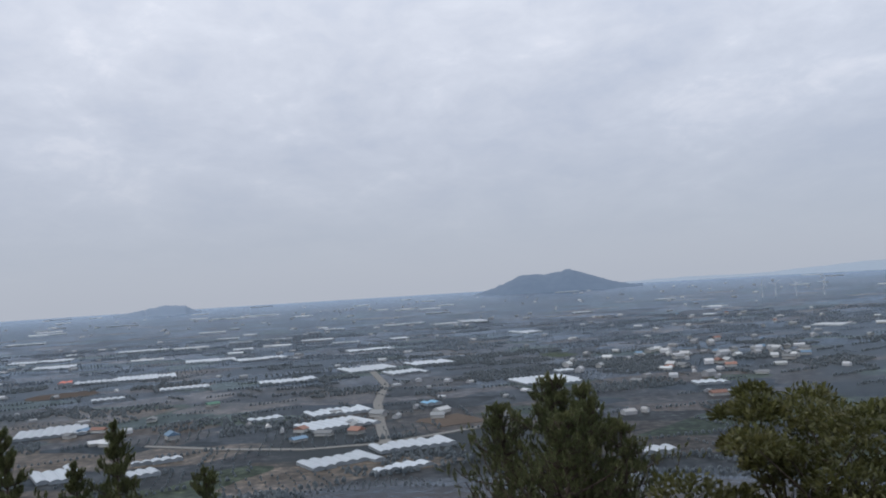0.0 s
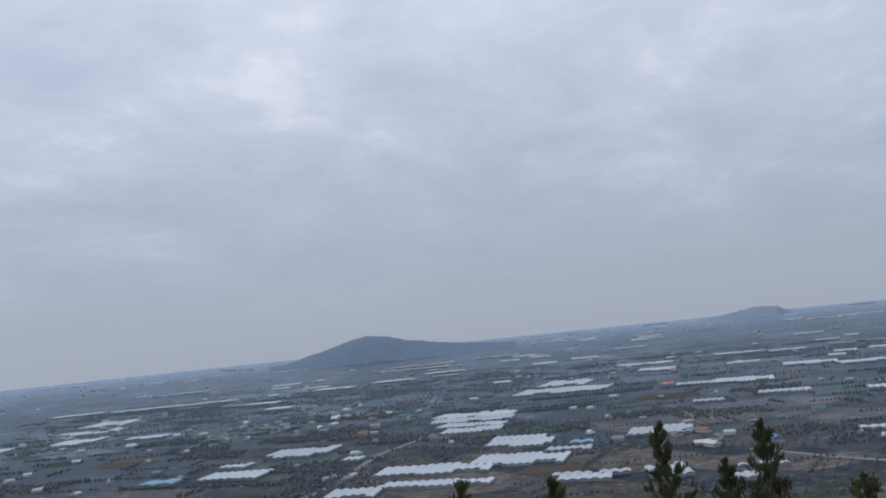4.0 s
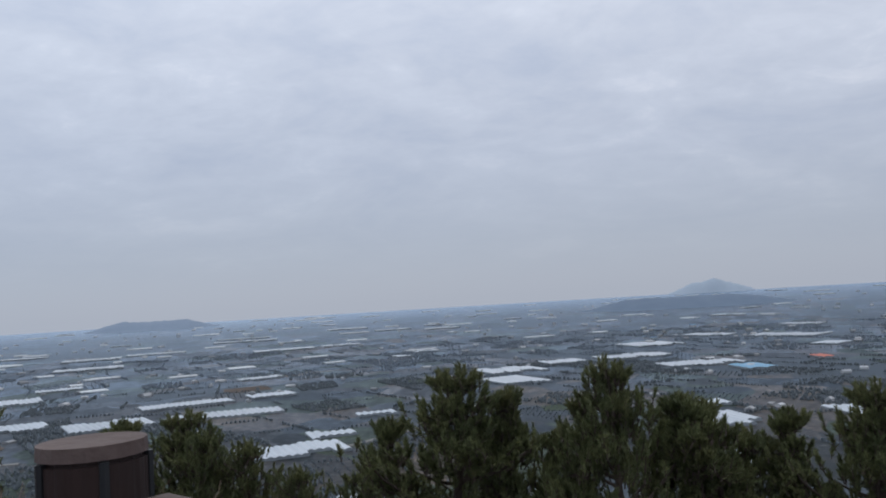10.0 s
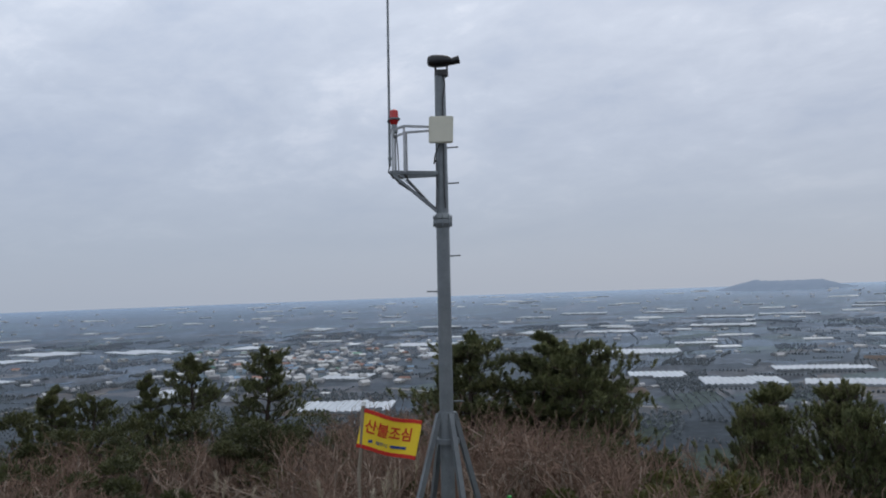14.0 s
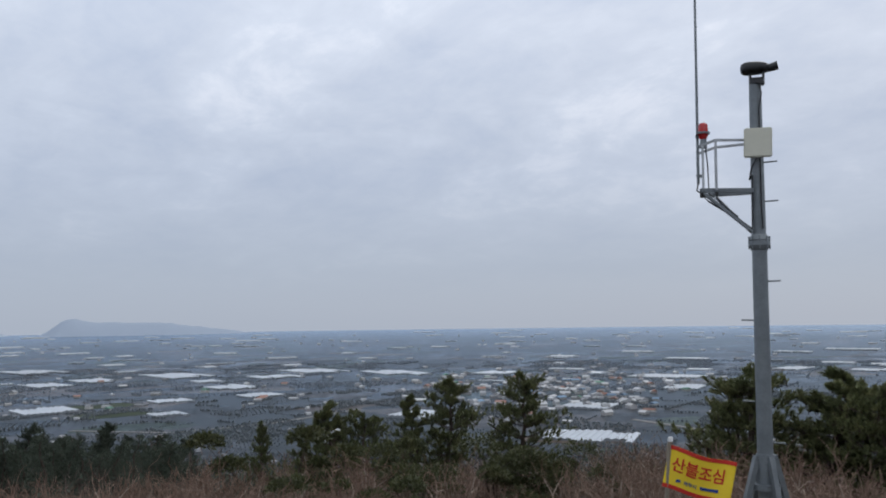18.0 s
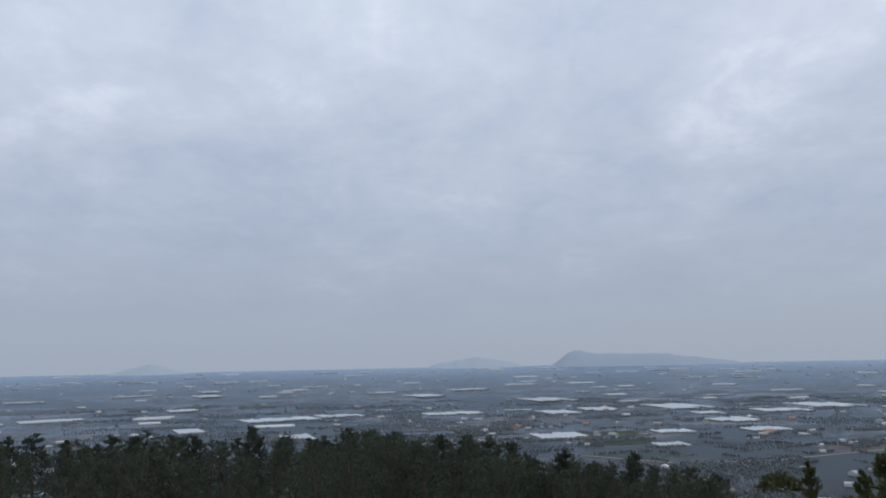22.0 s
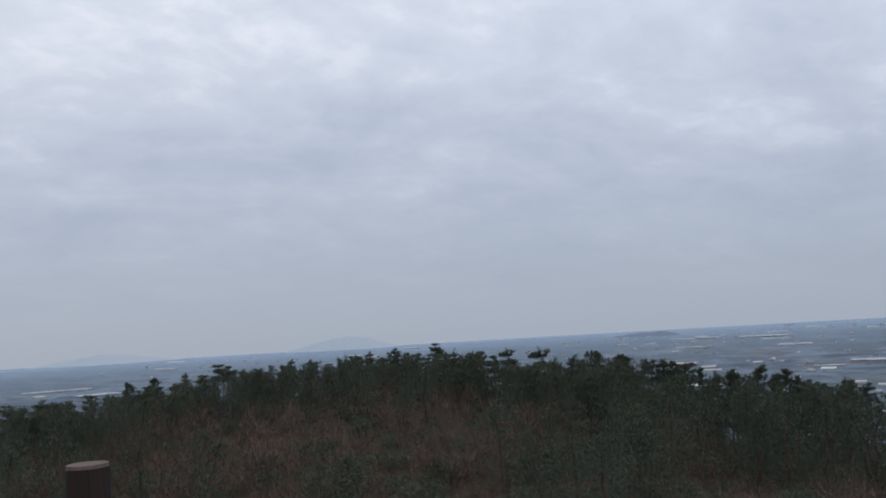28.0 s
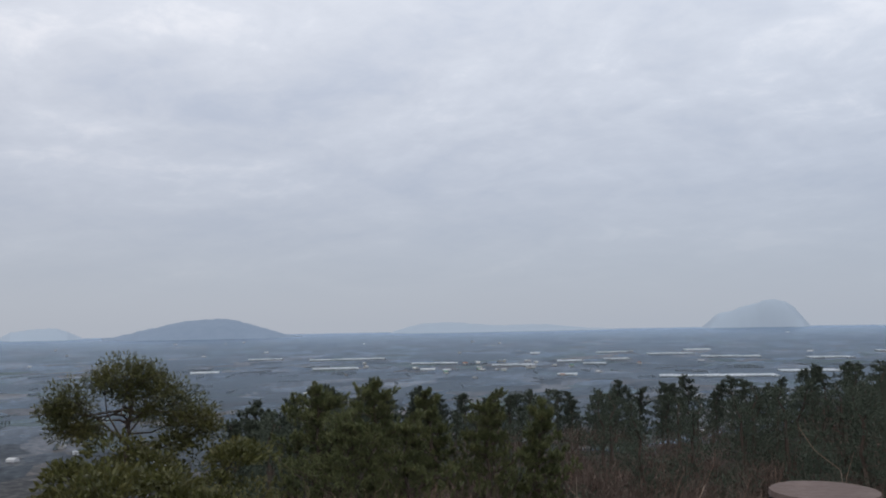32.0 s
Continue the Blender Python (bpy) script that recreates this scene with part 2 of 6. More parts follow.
    haze_mottle_wood = mix_colour(add, link, wr.outputs[0], haze_mottle.outputs[0], (0.78, 0.78, 0.78))
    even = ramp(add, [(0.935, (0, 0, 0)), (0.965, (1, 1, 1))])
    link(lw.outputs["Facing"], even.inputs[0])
    haze_mottle_far = mix_colour(add, link, math_node(add, link, "MULTIPLY", even.outputs[0], 0.86), haze_mottle_wood, (0.96, 0.96, 0.96))
    haze_amount = mix_colour(add, link, 1.0, haze_gloss.outputs[0], haze_mottle_far, "MULTIPLY")
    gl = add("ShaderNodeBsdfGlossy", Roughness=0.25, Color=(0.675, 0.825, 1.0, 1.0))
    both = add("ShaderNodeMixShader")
    link(haze_amount, both.inputs[0])
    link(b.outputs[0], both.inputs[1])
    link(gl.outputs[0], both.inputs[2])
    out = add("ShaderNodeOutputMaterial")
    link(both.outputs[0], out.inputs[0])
    return m


M_GROUND = ground_material()
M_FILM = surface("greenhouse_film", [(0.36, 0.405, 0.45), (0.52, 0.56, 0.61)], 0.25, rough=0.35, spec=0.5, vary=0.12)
# upright walls get a darker film: their shade is put into the colour
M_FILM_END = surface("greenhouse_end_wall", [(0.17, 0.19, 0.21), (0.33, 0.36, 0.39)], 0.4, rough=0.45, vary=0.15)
# foliage of the plain in two bands, haze tinted into both, farther one bluer
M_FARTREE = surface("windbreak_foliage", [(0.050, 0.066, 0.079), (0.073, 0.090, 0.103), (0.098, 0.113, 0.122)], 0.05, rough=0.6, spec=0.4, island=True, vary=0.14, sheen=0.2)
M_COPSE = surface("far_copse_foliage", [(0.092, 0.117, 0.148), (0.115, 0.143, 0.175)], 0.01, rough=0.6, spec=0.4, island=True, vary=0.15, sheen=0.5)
# the four hill colours have the haze of distance mixed in
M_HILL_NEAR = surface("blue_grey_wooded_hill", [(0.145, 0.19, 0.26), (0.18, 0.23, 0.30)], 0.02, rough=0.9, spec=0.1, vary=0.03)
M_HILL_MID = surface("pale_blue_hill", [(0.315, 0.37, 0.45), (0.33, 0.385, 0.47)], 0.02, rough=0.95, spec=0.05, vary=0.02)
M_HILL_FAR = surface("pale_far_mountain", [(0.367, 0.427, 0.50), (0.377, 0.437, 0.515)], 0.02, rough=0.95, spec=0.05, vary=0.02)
M_HILL_HAZE_BLUE = surface("blue_hill_woods", [(0.215, 0.27, 0.35), (0.245, 0.30, 0.385)], 0.02, rough=0.9, spec=0.1, vary=0.03)
M_NEEDLE = surface("pine_needles", [(0.074, 0.094, 0.046), (0.135, 0.150, 0.068), (0.20, 0.195, 0.090)], 3.0, rough=0.5, spec=0.35, island=True, vary=0.35, glow_through=0.35)
# shaded copy of the pine needles: the wood's shade is in this darker colour
M_NEEDLE_SHADED = surface("ridge_pine_needles", [(0.058, 0.074, 0.060), (0.100, 0.116, 0.086)], 0.6, rough=0.8, spec=0.1, island=True, vary=0.16, glow_through=0.2)
M_BARK = surface("pine_bark", [(0.045, 0.033, 0.026), (0.11, 0.085, 0.07)], 6.0, rough=0.9, bump=0.6, bump_scale=30)
M_LEAF = surface("evergreen_leaves", [(0.050, 0.056, 0.020), (0.096, 0.098, 0.034), (0.15, 0.13, 0.05)], 2.0, rough=0.45, spec=0.4, island=True, vary=0.4, glow_through=0.35)
M_LEAF_DARK = surface("dark_shrub_leaves", [(0.036, 0.044, 0.020), (0.070, 0.078, 0.034), (0.11, 0.108, 0.048)], 2.0, rough=0.5, spec=0.35, island=True, vary=0.35, glow_through=0.3)
M_TWIG = surface("bare_twigs", [(0.125, 0.081, 0.062), (0.25, 0.168, 0.126)], 4.0, rough=0.85, island=True, vary=0.35)
M_STEM = surface("grey_brown_stems", [(0.165, 0.126, 0.100), (0.37, 0.30, 0.245)], 5.0, rough=0.9, vary=0.25)
M_TWIG_FAR = surface("bare_brush", [(0.078, 0.058, 0.050), (0.15, 0.108, 0.090)], 0.5, rough=0.85, island=True, vary=0.45)
M_GRASS = surface("dry_grass", [(0.10, 0.075, 0.045), (0.24, 0.19, 0.12)], 0.7, rough=0.85, island=True, vary=0.35)
M_PLUME = surface("reed_plume", [(0.34, 0.29, 0.22), (0.52, 0.46, 0.37)], 6.0, rough=0.9, island=True, vary=0.2)
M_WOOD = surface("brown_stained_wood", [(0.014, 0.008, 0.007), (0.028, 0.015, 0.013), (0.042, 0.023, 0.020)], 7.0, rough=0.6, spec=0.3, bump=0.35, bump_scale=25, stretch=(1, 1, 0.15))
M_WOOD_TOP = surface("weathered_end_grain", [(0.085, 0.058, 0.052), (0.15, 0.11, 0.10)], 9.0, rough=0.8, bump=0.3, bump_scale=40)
M_BOARD = surface("deck_boards", [(0.05, 0.03, 0.025), (0.10, 0.065, 0.052)], 4.0, rough=0.75, bump=0.3, stretch=(0.15, 1, 1))
M_STEEL = surface("galvanised_steel", [(0.13, 0.15, 0.165), (0.22, 0.245, 0.26)], 5.0, rough=0.5, metal=0.35, spec=0.5, bump=0.1)
M_STEEL_LIGHT = surface("bright_zinc_frame", [(0.33, 0.35, 0.37), (0.48, 0.50, 0.52)], 8.0, rough=0.45, metal=0.3)
M_STICK = surface("weathered_stick", [(0.16, 0.135, 0.105), (0.30, 0.26, 0.21)], 12.0, rough=0.85, bump=0.4, stretch=(1, 1, 0.2))
M_BLACK = surface("black_camera_housing", [(0.010, 0.011, 0.013), (0.02, 0.021, 0.024)], 9.0, rough=0.4, spec=0.5)
M_PANEL = surface("cream_antenna_cover", [(0.52, 0.52, 0.44), (0.60, 0.59, 0.50)], 6.0, rough=0.5)
M_RED = surface("red_beacon_lens", [(0.42, 0.018, 0.02), (0.55, 0.03, 0.03)], 6.0, rough=0.25, spec=0.6)
M_YELLOW = surface("yellow_banner_cloth", [(0.78, 0.55, 0.03), (0.86, 0.64, 0.05)], 3.0, rough=0.8, vary=0.02)
M_REDCLOTH = surface("red_banner_print", [(0.50, 0.03, 0.022), (0.60, 0.045, 0.03)], 4.0, rough=0.8, vary=0.02)
M_BLUECLOTH = surface("blue_banner_print", [(0.02, 0.05, 0.22), (0.03, 0.07, 0.28)], 4.0, rough=0.8, vary=0.02)
M_GREENWIRE = surface("green_coated_wire", [(0.05, 0.30, 0.07), (0.08, 0.40, 0.10)], 5.0, rough=0.45)
M_ROPE = surface("pale_rope", [(0.34, 0.31, 0.26), (0.48, 0.45, 0.39)], 20.0, rough=0.9)
M_WHITE = surface("white_paint", [(0.62, 0.63, 0.64), (0.75, 0.76, 0.77)], 0.3, rough=0.6, vary=0.1)
M_HOUSE = surface("village_wall", [(0.35, 0.35, 0.34), (0.60, 0.59, 0.57)], 0.2, rough=0.8, vary=0.3)
M_ROOFS = [surface("grey_roof", [(0.20, 0.21, 0.22), (0.32, 0.33, 0.34)], 0.3, vary=0.3), surface("red_roof", [(0.25, 0.13, 0.10), (0.33, 0.19, 0.15)], 0.3, vary=0.25),
           surface("blue_roof", [(0.13, 0.21, 0.31), (0.20, 0.29, 0.39)], 0.3, vary=0.25), surface("pale_roof", [(0.45, 0.46, 0.47), (0.62, 0.63, 0.64)], 0.3, vary=0.2),
           surface("green_roof", [(0.09, 0.20, 0.15), (0.14, 0.27, 0.20)], 0.3, vary=0.25)]
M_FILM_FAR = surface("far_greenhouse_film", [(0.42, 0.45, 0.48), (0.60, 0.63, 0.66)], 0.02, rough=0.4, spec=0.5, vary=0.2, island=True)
M_SHED = surface("farm_shed_cladding", [(0.22, 0.23, 0.25), (0.40, 0.41, 0.43), (0.52, 0.50, 0.49)], 0.01, rough=0.7, vary=0.4, island=True)
M_TILLED = surface("tilled_brown_field", [(0.080, 0.063, 0.053), (0.12, 0.096, 0.081)], 0.03, rough=0.95, spec=0.1, vary=0.15, stretch=(1, 0.3, 1))
M_PASTURE = surface("dull_green_field", [(0.036, 0.052, 0.036), (0.060, 0.078, 0.050)], 0.03, rough=0.9, spec=0.15, vary=0.15)
M_BLUEFILM = surface("blue_sheet_roof", [(0.13, 0.30, 0.46), (0.22, 0.42, 0.58)], 0.1, rough=0.5, vary=0.1)
M_ORANGE = surface("orange_sheet_roof", [(0.50, 0.13, 0.09), (0.60, 0.20, 0.14)], 0.1, rough=0.6, vary=0.1)
M_LANE = surface("pale_concrete_lane", [(0.16, 0.155, 0.15), (0.24, 0.235, 0.225)], 0.2, rough=0.9, vary=0.05)


# ---- mesh helpers ----
def mesh_from(name, verts, faces, mat, smooth=False):
    me = bpy.data.meshes.new(name)
    me.from_pydata([tuple(v) for v in verts], [], [tuple(f) for f in faces])
    me.materials.append(mat)
    if smooth:
        me.polygons.foreach_set("use_smooth", [True] * len(me.polygons))
    me.update()
    return me


def mesh_tris(name, tris, mat):
    """A mesh of loose triangles from an (n, 3, 3) array."""
    tris = np.asarray(tris, np.float32)
    n = len(tris)
    me = bpy.data.meshes.new(name)
    me.vertices.add(3 * n)
    me.vertices.foreach_set("co", tris.ravel())
    me.loops.add(3 * n)
    me.loops.foreach_set("vertex_index", np.arange(3 * n, dtype=np.int32))
    me.polygons.add(n)
    me.polygons.foreach_set("loop_start", np.arange(0, 3 * n, 3, dtype=np.int32))
    me.materials.append(mat)
    me.update(calc_edges=True)
    return me


def part(name, bm, mat, parent, label="", bevel=0.0):
    """Links a bmesh as one mesh object under a thing or a part."""
    if bevel:
        bmesh.ops.bevel(bm, geom=bm.edges[:], offset=bevel, segments=2, affect="EDGES", clamp_overlap=True)
    me = bpy.data.meshes.new(name)
    bm.to_mesh(me)
    bm.free()
    me.materials.append(mat)
    return part_me(name, me, parent, label)


def part_me(name, me, parent, label=""):
    ob = new(name, me)
    ob.parent = parent
    return tagged(ob, label)


def thing(name, label, category, group="", kind="", at=(0, 0, 0), rz=0.0):
    ob = new(name)
    ob.empty_display_size = 0.2
    ob.matrix_basis = pose(*at, 0, 0, rz)
    return tagged(ob, label, category, group, kind)


def box(size, at=(0, 0, 0), turn=None):
    bm = bmesh.new()
    m = Matrix.Translation(at) @ (turn if turn is not None else Matrix()) @ Matrix.Diagonal((*size, 1))
    bmesh.ops.create_cube(bm, size=1, matrix=m)
    return bm


def rod(a, b, r, r2=None, sides=12):
    """A round bar from a to b."""
    a, b = Vector(a), Vector(b)
    bm = bmesh.new()
    d = b - a
    m = Matrix.Translation((a + b) / 2) @ d.to_track_quat("Z", "Y").to_matrix().to_4x4()
    bmesh.ops.create_cone(bm, cap_ends=True, segments=sides, radius1=r, radius2=r if r2 is None else r2, depth=d.length, matrix=m)
    return bm


def bar(a, b, w, h):
    """A square bar from a to b, h high and w wide."""
    a, b = Vector(a), Vector(b)
    d = b - a
    x = d.normalized()
    y = Vector((0, 0, 1)).cross(x)
    y = y.normalized() if y.length > 1e-4 else Vector((0, 1, 0))
    z = x.cross(y)
    turn = Matrix((x, y, z)).transposed().to_4x4()
    return box((d.length, w, h), (a + b) / 2, turn)


def tube(points, r, name, mat, parent, label=""):
    """A bent wire or rope as a mesh."""
    verts, faces = [], []
    pts = [Vector(p) for p in points]
    for i, p in enumerate(pts):
        d = (pts[min(i + 1, len(pts) - 1)] - pts[max(i - 1, 0)]).normalized()
        u = d.orthogonal().normalized()
        v = d.cross(u)
        for k in range(6):
            a = k * math.pi / 3
            verts.append(p + (u * math.cos(a) + v * math.sin(a)) * r)
    for i, k in product(range(len(pts) - 1), range(6)):
        j = (k + 1) % 6
        faces.append((i * 6 + k, i * 6 + j, i * 6 + 6 + j, i * 6 + 6 + k))
    return part_me(name, mesh_from(name, verts, faces, mat, True), parent, label)


# ---- the lie of the land ----
RINGS = np.array([0, 5, 12, 25, 50, 80, 110, 150, 200, 280, 450.0])
WEST = [0, -0.9, -3, -6.5, -14, -22, -30, -41, -54, -73, -98.5]
SOUTHWEST = [0, -0.8, -1.8, -4, -8, -15, -24, -37, -54, -74, -98.5]
SADDLE = [0, -1.2, -3, -6, -10, -12.2, -12.5, -22, -42, -70, -98.5]
RIM_A = [0, -1.5, -4, -8, -12.5, -12, -9.7, -20, -40, -68, -98.5]
RIM_B = [0, -1.5, -4.5, -9, -15, -15.5, -11, -5.6, -18, -55, -98.5]
RIM_C = [0, -1.5, -4.5, -9, -15, -16, -12.5, -8, -22, -58, -98.5]
EAST_A = [0, -1.2, -4, -8, -12, -11.5, -10.5, -20, -40, -68, -98.5]
EAST_B = [0, -1.2, -3.5, -6.5, -9.5, -10, -17, -31, -47, -70, -98.5]
EAST_C = [0, -1.0, -3, -6, -11, -18, -26, -38, -52, -72, -98.5]
HEADINGS = np.array([0, 112, 132, 165, 180, 215, 226, 240, 256, 268, 290, 312, 332, 360.0])
SHAPES = np.array([WEST, WEST, SOUTHWEST, SOUTHWEST, SADDLE, SADDLE, RIM_A, RIM_B, RIM_C, EAST_A, EAST_B, EAST_C, WEST, WEST])
PLAIN_Z, FLAT_TO, EDGE = -100 + EYE, 1800.0, 4920.0
EDGE_Z = EYE - EDGE * math.tan(radians(0.5))


def ground_z(x, y):
    """Height of the ground; works on numbers and arrays."""
    x, y = np.asarray(x, float), np.asarray(y, float)
    r = np.hypot(x, y)
    az = np.degrees(np.arctan2(-x, y)) % 360
    i = np.clip(np.searchsorted(HEADINGS, az, side="right") - 1, 0, len(HEADINGS) - 2)
    w = (az - HEADINGS[i]) / (HEADINGS[i + 1] - HEADINGS[i])
    w = w * w * (3 - 2 * w)
    j = np.clip(np.searchsorted(RINGS, r, side="right") - 1, 0, len(RINGS) - 2)
    v = np.clip((r - RINGS[j]) / (RINGS[j + 1] - RINGS[j]), 0, 1)
    near = (SHAPES[i, j] * (1 - v) + SHAPES[i, j + 1] * v) * (1 - w) + (SHAPES[i + 1, j] * (1 - v) + SHAPES[i + 1, j + 1] * v) * w
    far = PLAIN_Z + (EDGE_Z - PLAIN_Z) * np.clip((r - FLAT_TO) / (EDGE - FLAT_TO), 0, 1)
    z = np.where(r < 450, near, far)
    rough = np.clip((r - 4) / 30, 0, 1) * np.clip((600 - r) / 200, 0, 1)
    return z - 0.25 + rough * (0.35 * np.sin(x * 0.31 + 1.3 * np.sin(y * 0.17)) * np.cos(y * 0.27) + 0.5 * np.sin(x * 0.07 + 2) * np.sin(y * 0.083))


def spot(az, r):
    """The point of the ground at a heading (degrees to the left of +y) and distance."""
    a = radians(az)
    x, y = -math.sin(a) * r, math.cos(a) * r
    return x, y, float(ground_z(x, y))


def build_ground():
    n = 288
    rings = np.concatenate([np.linspace(1.5, 30, 18), np.geomspace(33, 450, 34), np.geomspace(480, EDGE, 34)])
    a = np.linspace(0, 2 * np.pi, n, endpoint=False)
    xs, ys = [0.0], [0.0]
    for r in rings:
        xs += list(-np.sin(a) * r)
        ys += list(np.cos(a) * r)
    zs = ground_z(np.array(xs), np.array(ys))
    faces = [(0, 1 + k, 1 + (k + 1) % n) for k in range(n)]
    for q in range(len(rings) - 1):
        b, c = 1 + q * n, 1 + (q + 1) * n
        faces += [(b + k, c + k, c + (k + 1) % n, b + (k + 1) % n) for k in range(n)]
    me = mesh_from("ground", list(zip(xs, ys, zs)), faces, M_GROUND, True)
    return tagged(new("ground", me), "dark winter farmland and scrubby hill slopes of dry grass", "ground", kind="structure")


build_ground()


# ---- far hills ----
def far_hill(outline, r, mat, label, depth=260.0):
    """A rounded hill whose skyline passes the given headings and elevations (degrees)."""
    az = np.array([o[0] for o in outline], float)
    el = np.array([o[1] for o in outline], float)
    if az[0] > az[-1]:
        az, el = az[::-1], el[::-1]
    n = 44
    pad = 0.06 * (az[-1] - az[0])
    t = np.linspace(az[0] - pad, az[-1] + pad, n)
    top = np.interp(t, az, el)
    k = np.array([1, 2, 1]) / 4
    top[1:-1] = np.convolve(top, k, "same")[1:-1]
    rng = np.random.default_rng(int(az[0] * 10))
    top += rng.normal(0, 0.018, n)
    base = float(ground_z(0, r)) - 6
    verts, faces = [], []
    rows = 9
    for i in range(n):
        h = EYE + r * math.tan(radians(top[i])) - base
        a = radians(t[i])
        for q in range(rows):
            u = q / (rows - 1) * 2 - 1
            z = base + max(h, 1.0) * (1 - abs(u) ** 1.8) + (0 if abs(u) == 1 else rng.normal(0, 0.01) * h)
            d = r + u * depth * min(1.0, 0.25 + abs(h) / 60)
            verts.append((-math.sin(a) * d, math.cos(a) * d, z))
    for i, q in product(range(n - 1), range(rows - 1)):
        v = i * rows + q
        faces.append((v, v + 1, v + rows + 1, v + rows))
    ob = new("hill", mesh_from("hill", verts, faces, mat, True))
    return tagged(ob, label, "hill", "hills round the plain")


# pale and blue tones of the hills are haze put into their colour
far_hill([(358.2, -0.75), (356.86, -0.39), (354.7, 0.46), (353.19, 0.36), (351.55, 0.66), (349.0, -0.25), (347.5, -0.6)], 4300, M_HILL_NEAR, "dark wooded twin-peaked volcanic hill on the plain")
far_hill([(21.2, -0.6), (20.33, -0.44), (18.44, -0.16), (17.22, -0.2), (16.4, -0.6)], 4400, M_HILL_HAZE_BLUE, "small low wooded hill on the plain")
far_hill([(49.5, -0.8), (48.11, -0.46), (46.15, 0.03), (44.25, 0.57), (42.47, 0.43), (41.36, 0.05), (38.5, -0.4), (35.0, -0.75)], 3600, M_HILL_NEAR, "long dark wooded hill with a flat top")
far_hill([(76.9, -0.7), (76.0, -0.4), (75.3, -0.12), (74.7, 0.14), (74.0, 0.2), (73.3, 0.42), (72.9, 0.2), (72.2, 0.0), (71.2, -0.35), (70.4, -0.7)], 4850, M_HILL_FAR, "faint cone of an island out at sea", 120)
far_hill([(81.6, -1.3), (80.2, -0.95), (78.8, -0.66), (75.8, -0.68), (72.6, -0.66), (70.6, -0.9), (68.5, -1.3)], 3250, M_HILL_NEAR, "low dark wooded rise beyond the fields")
far_hill([(114.5, -0.75), (113.21, -0.46), (112.05, -0.14), (110.9, -0.24), (107.86, -0.22), (107.04, -0.51), (105.5, -0.85)], 4300, M_HILL_HAZE_BLUE, "low wooded hill with two humps on the plain")
far_hill([(174.6, -0.8), (173.64, -0.41), (172.33, 0.52), (171.13, 0.21), (166.71, 0.17), (161.07, -0.55), (159, -0.75)], 4780, M_HILL_MID, "long hill with a pointed end, paled for haze")
far_hill([(203.5, -0.75), (202.21, -0.44), (199.91, 0.07), (198.59, -0.3), (197, -0.7)], 4800, M_HILL_FAR, "small hill at the edge of the plain, paled for haze")
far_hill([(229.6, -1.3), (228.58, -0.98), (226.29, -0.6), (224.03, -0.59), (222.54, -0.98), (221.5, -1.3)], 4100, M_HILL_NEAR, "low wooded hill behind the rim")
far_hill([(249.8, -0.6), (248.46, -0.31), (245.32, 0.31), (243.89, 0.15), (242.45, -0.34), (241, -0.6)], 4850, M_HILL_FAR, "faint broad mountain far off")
far_hill([(275.5, -0.7), (274.97, -0.35), (274.3, 0.3), (273.4, 0.5), (272.8, 0.72), (272.0, 0.9), (271.5, 1.12), (270.9, 1.18), (270.1, 1.03), (269.7, 0.7), (269.3, 0.32), (268.9, -0.36), (268.5, -0.7)], 4850, M_HILL_FAR, "steep dome mountain far off, paled for haze", 140)
far_hill([(313.4, -0.5), (312.1, -0.17), (309.01, 0.49), (306.53, 0.6), (305.45, 0.36), (303.26, -0.31), (302.3, -0.6)], 4500, M_HILL_HAZE_BLUE, "rounded hill on the plain, blue-grey with painted haze")
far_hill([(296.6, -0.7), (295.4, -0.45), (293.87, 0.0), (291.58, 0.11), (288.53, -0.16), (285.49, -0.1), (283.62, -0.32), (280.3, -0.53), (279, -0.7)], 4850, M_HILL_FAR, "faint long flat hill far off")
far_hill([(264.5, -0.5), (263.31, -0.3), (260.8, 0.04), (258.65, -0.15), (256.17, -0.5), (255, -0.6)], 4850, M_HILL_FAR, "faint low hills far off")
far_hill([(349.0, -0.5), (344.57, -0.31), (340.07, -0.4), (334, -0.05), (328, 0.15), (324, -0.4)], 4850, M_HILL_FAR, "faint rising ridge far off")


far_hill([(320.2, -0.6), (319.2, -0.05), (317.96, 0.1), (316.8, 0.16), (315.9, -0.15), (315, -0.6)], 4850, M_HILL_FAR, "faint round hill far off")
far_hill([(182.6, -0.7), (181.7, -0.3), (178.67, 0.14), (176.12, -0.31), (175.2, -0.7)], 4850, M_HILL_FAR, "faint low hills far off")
far_hill([(221.2, -1.3), (219.6, -1.06), (216.7, -0.89), (214.4, -1.07), (213.2, -1.3)], 4200, M_HILL_HAZE_BLUE, "low wooded rise behind the rim")


# ---- greenhouses ----
BLOCKS_A = [(1.3, 1116, 56, 56), (2.8, 542, 51, 29), (3.0, 1013, 44, 50), (3.2, 1707, 35, 63), (3.6, 478, 34, 14), (5.3, 1438, 78, 49), (5.5, 1092, 66, 72), (7.6, 717, 52, 36), (7.7, 508, 44, 33), (7.8, 650, 52, 44), (8.7, 1837, 69, 52), (10.8, 1011, 67, 43), (12.4, 710, 28, 19), (12.5, 1409, 78, 53), (13.6, 1702, 39, 63), (14.6, 2085, 54, 59), (15.7, 1456, 80, 68), (17.4, 1027, 56, 32), (19.3, 570, 31, 10), (19.7, 1224, 77, 72), (19.8, 1897, 100, 54), (20.2, 535, 18, 17)]
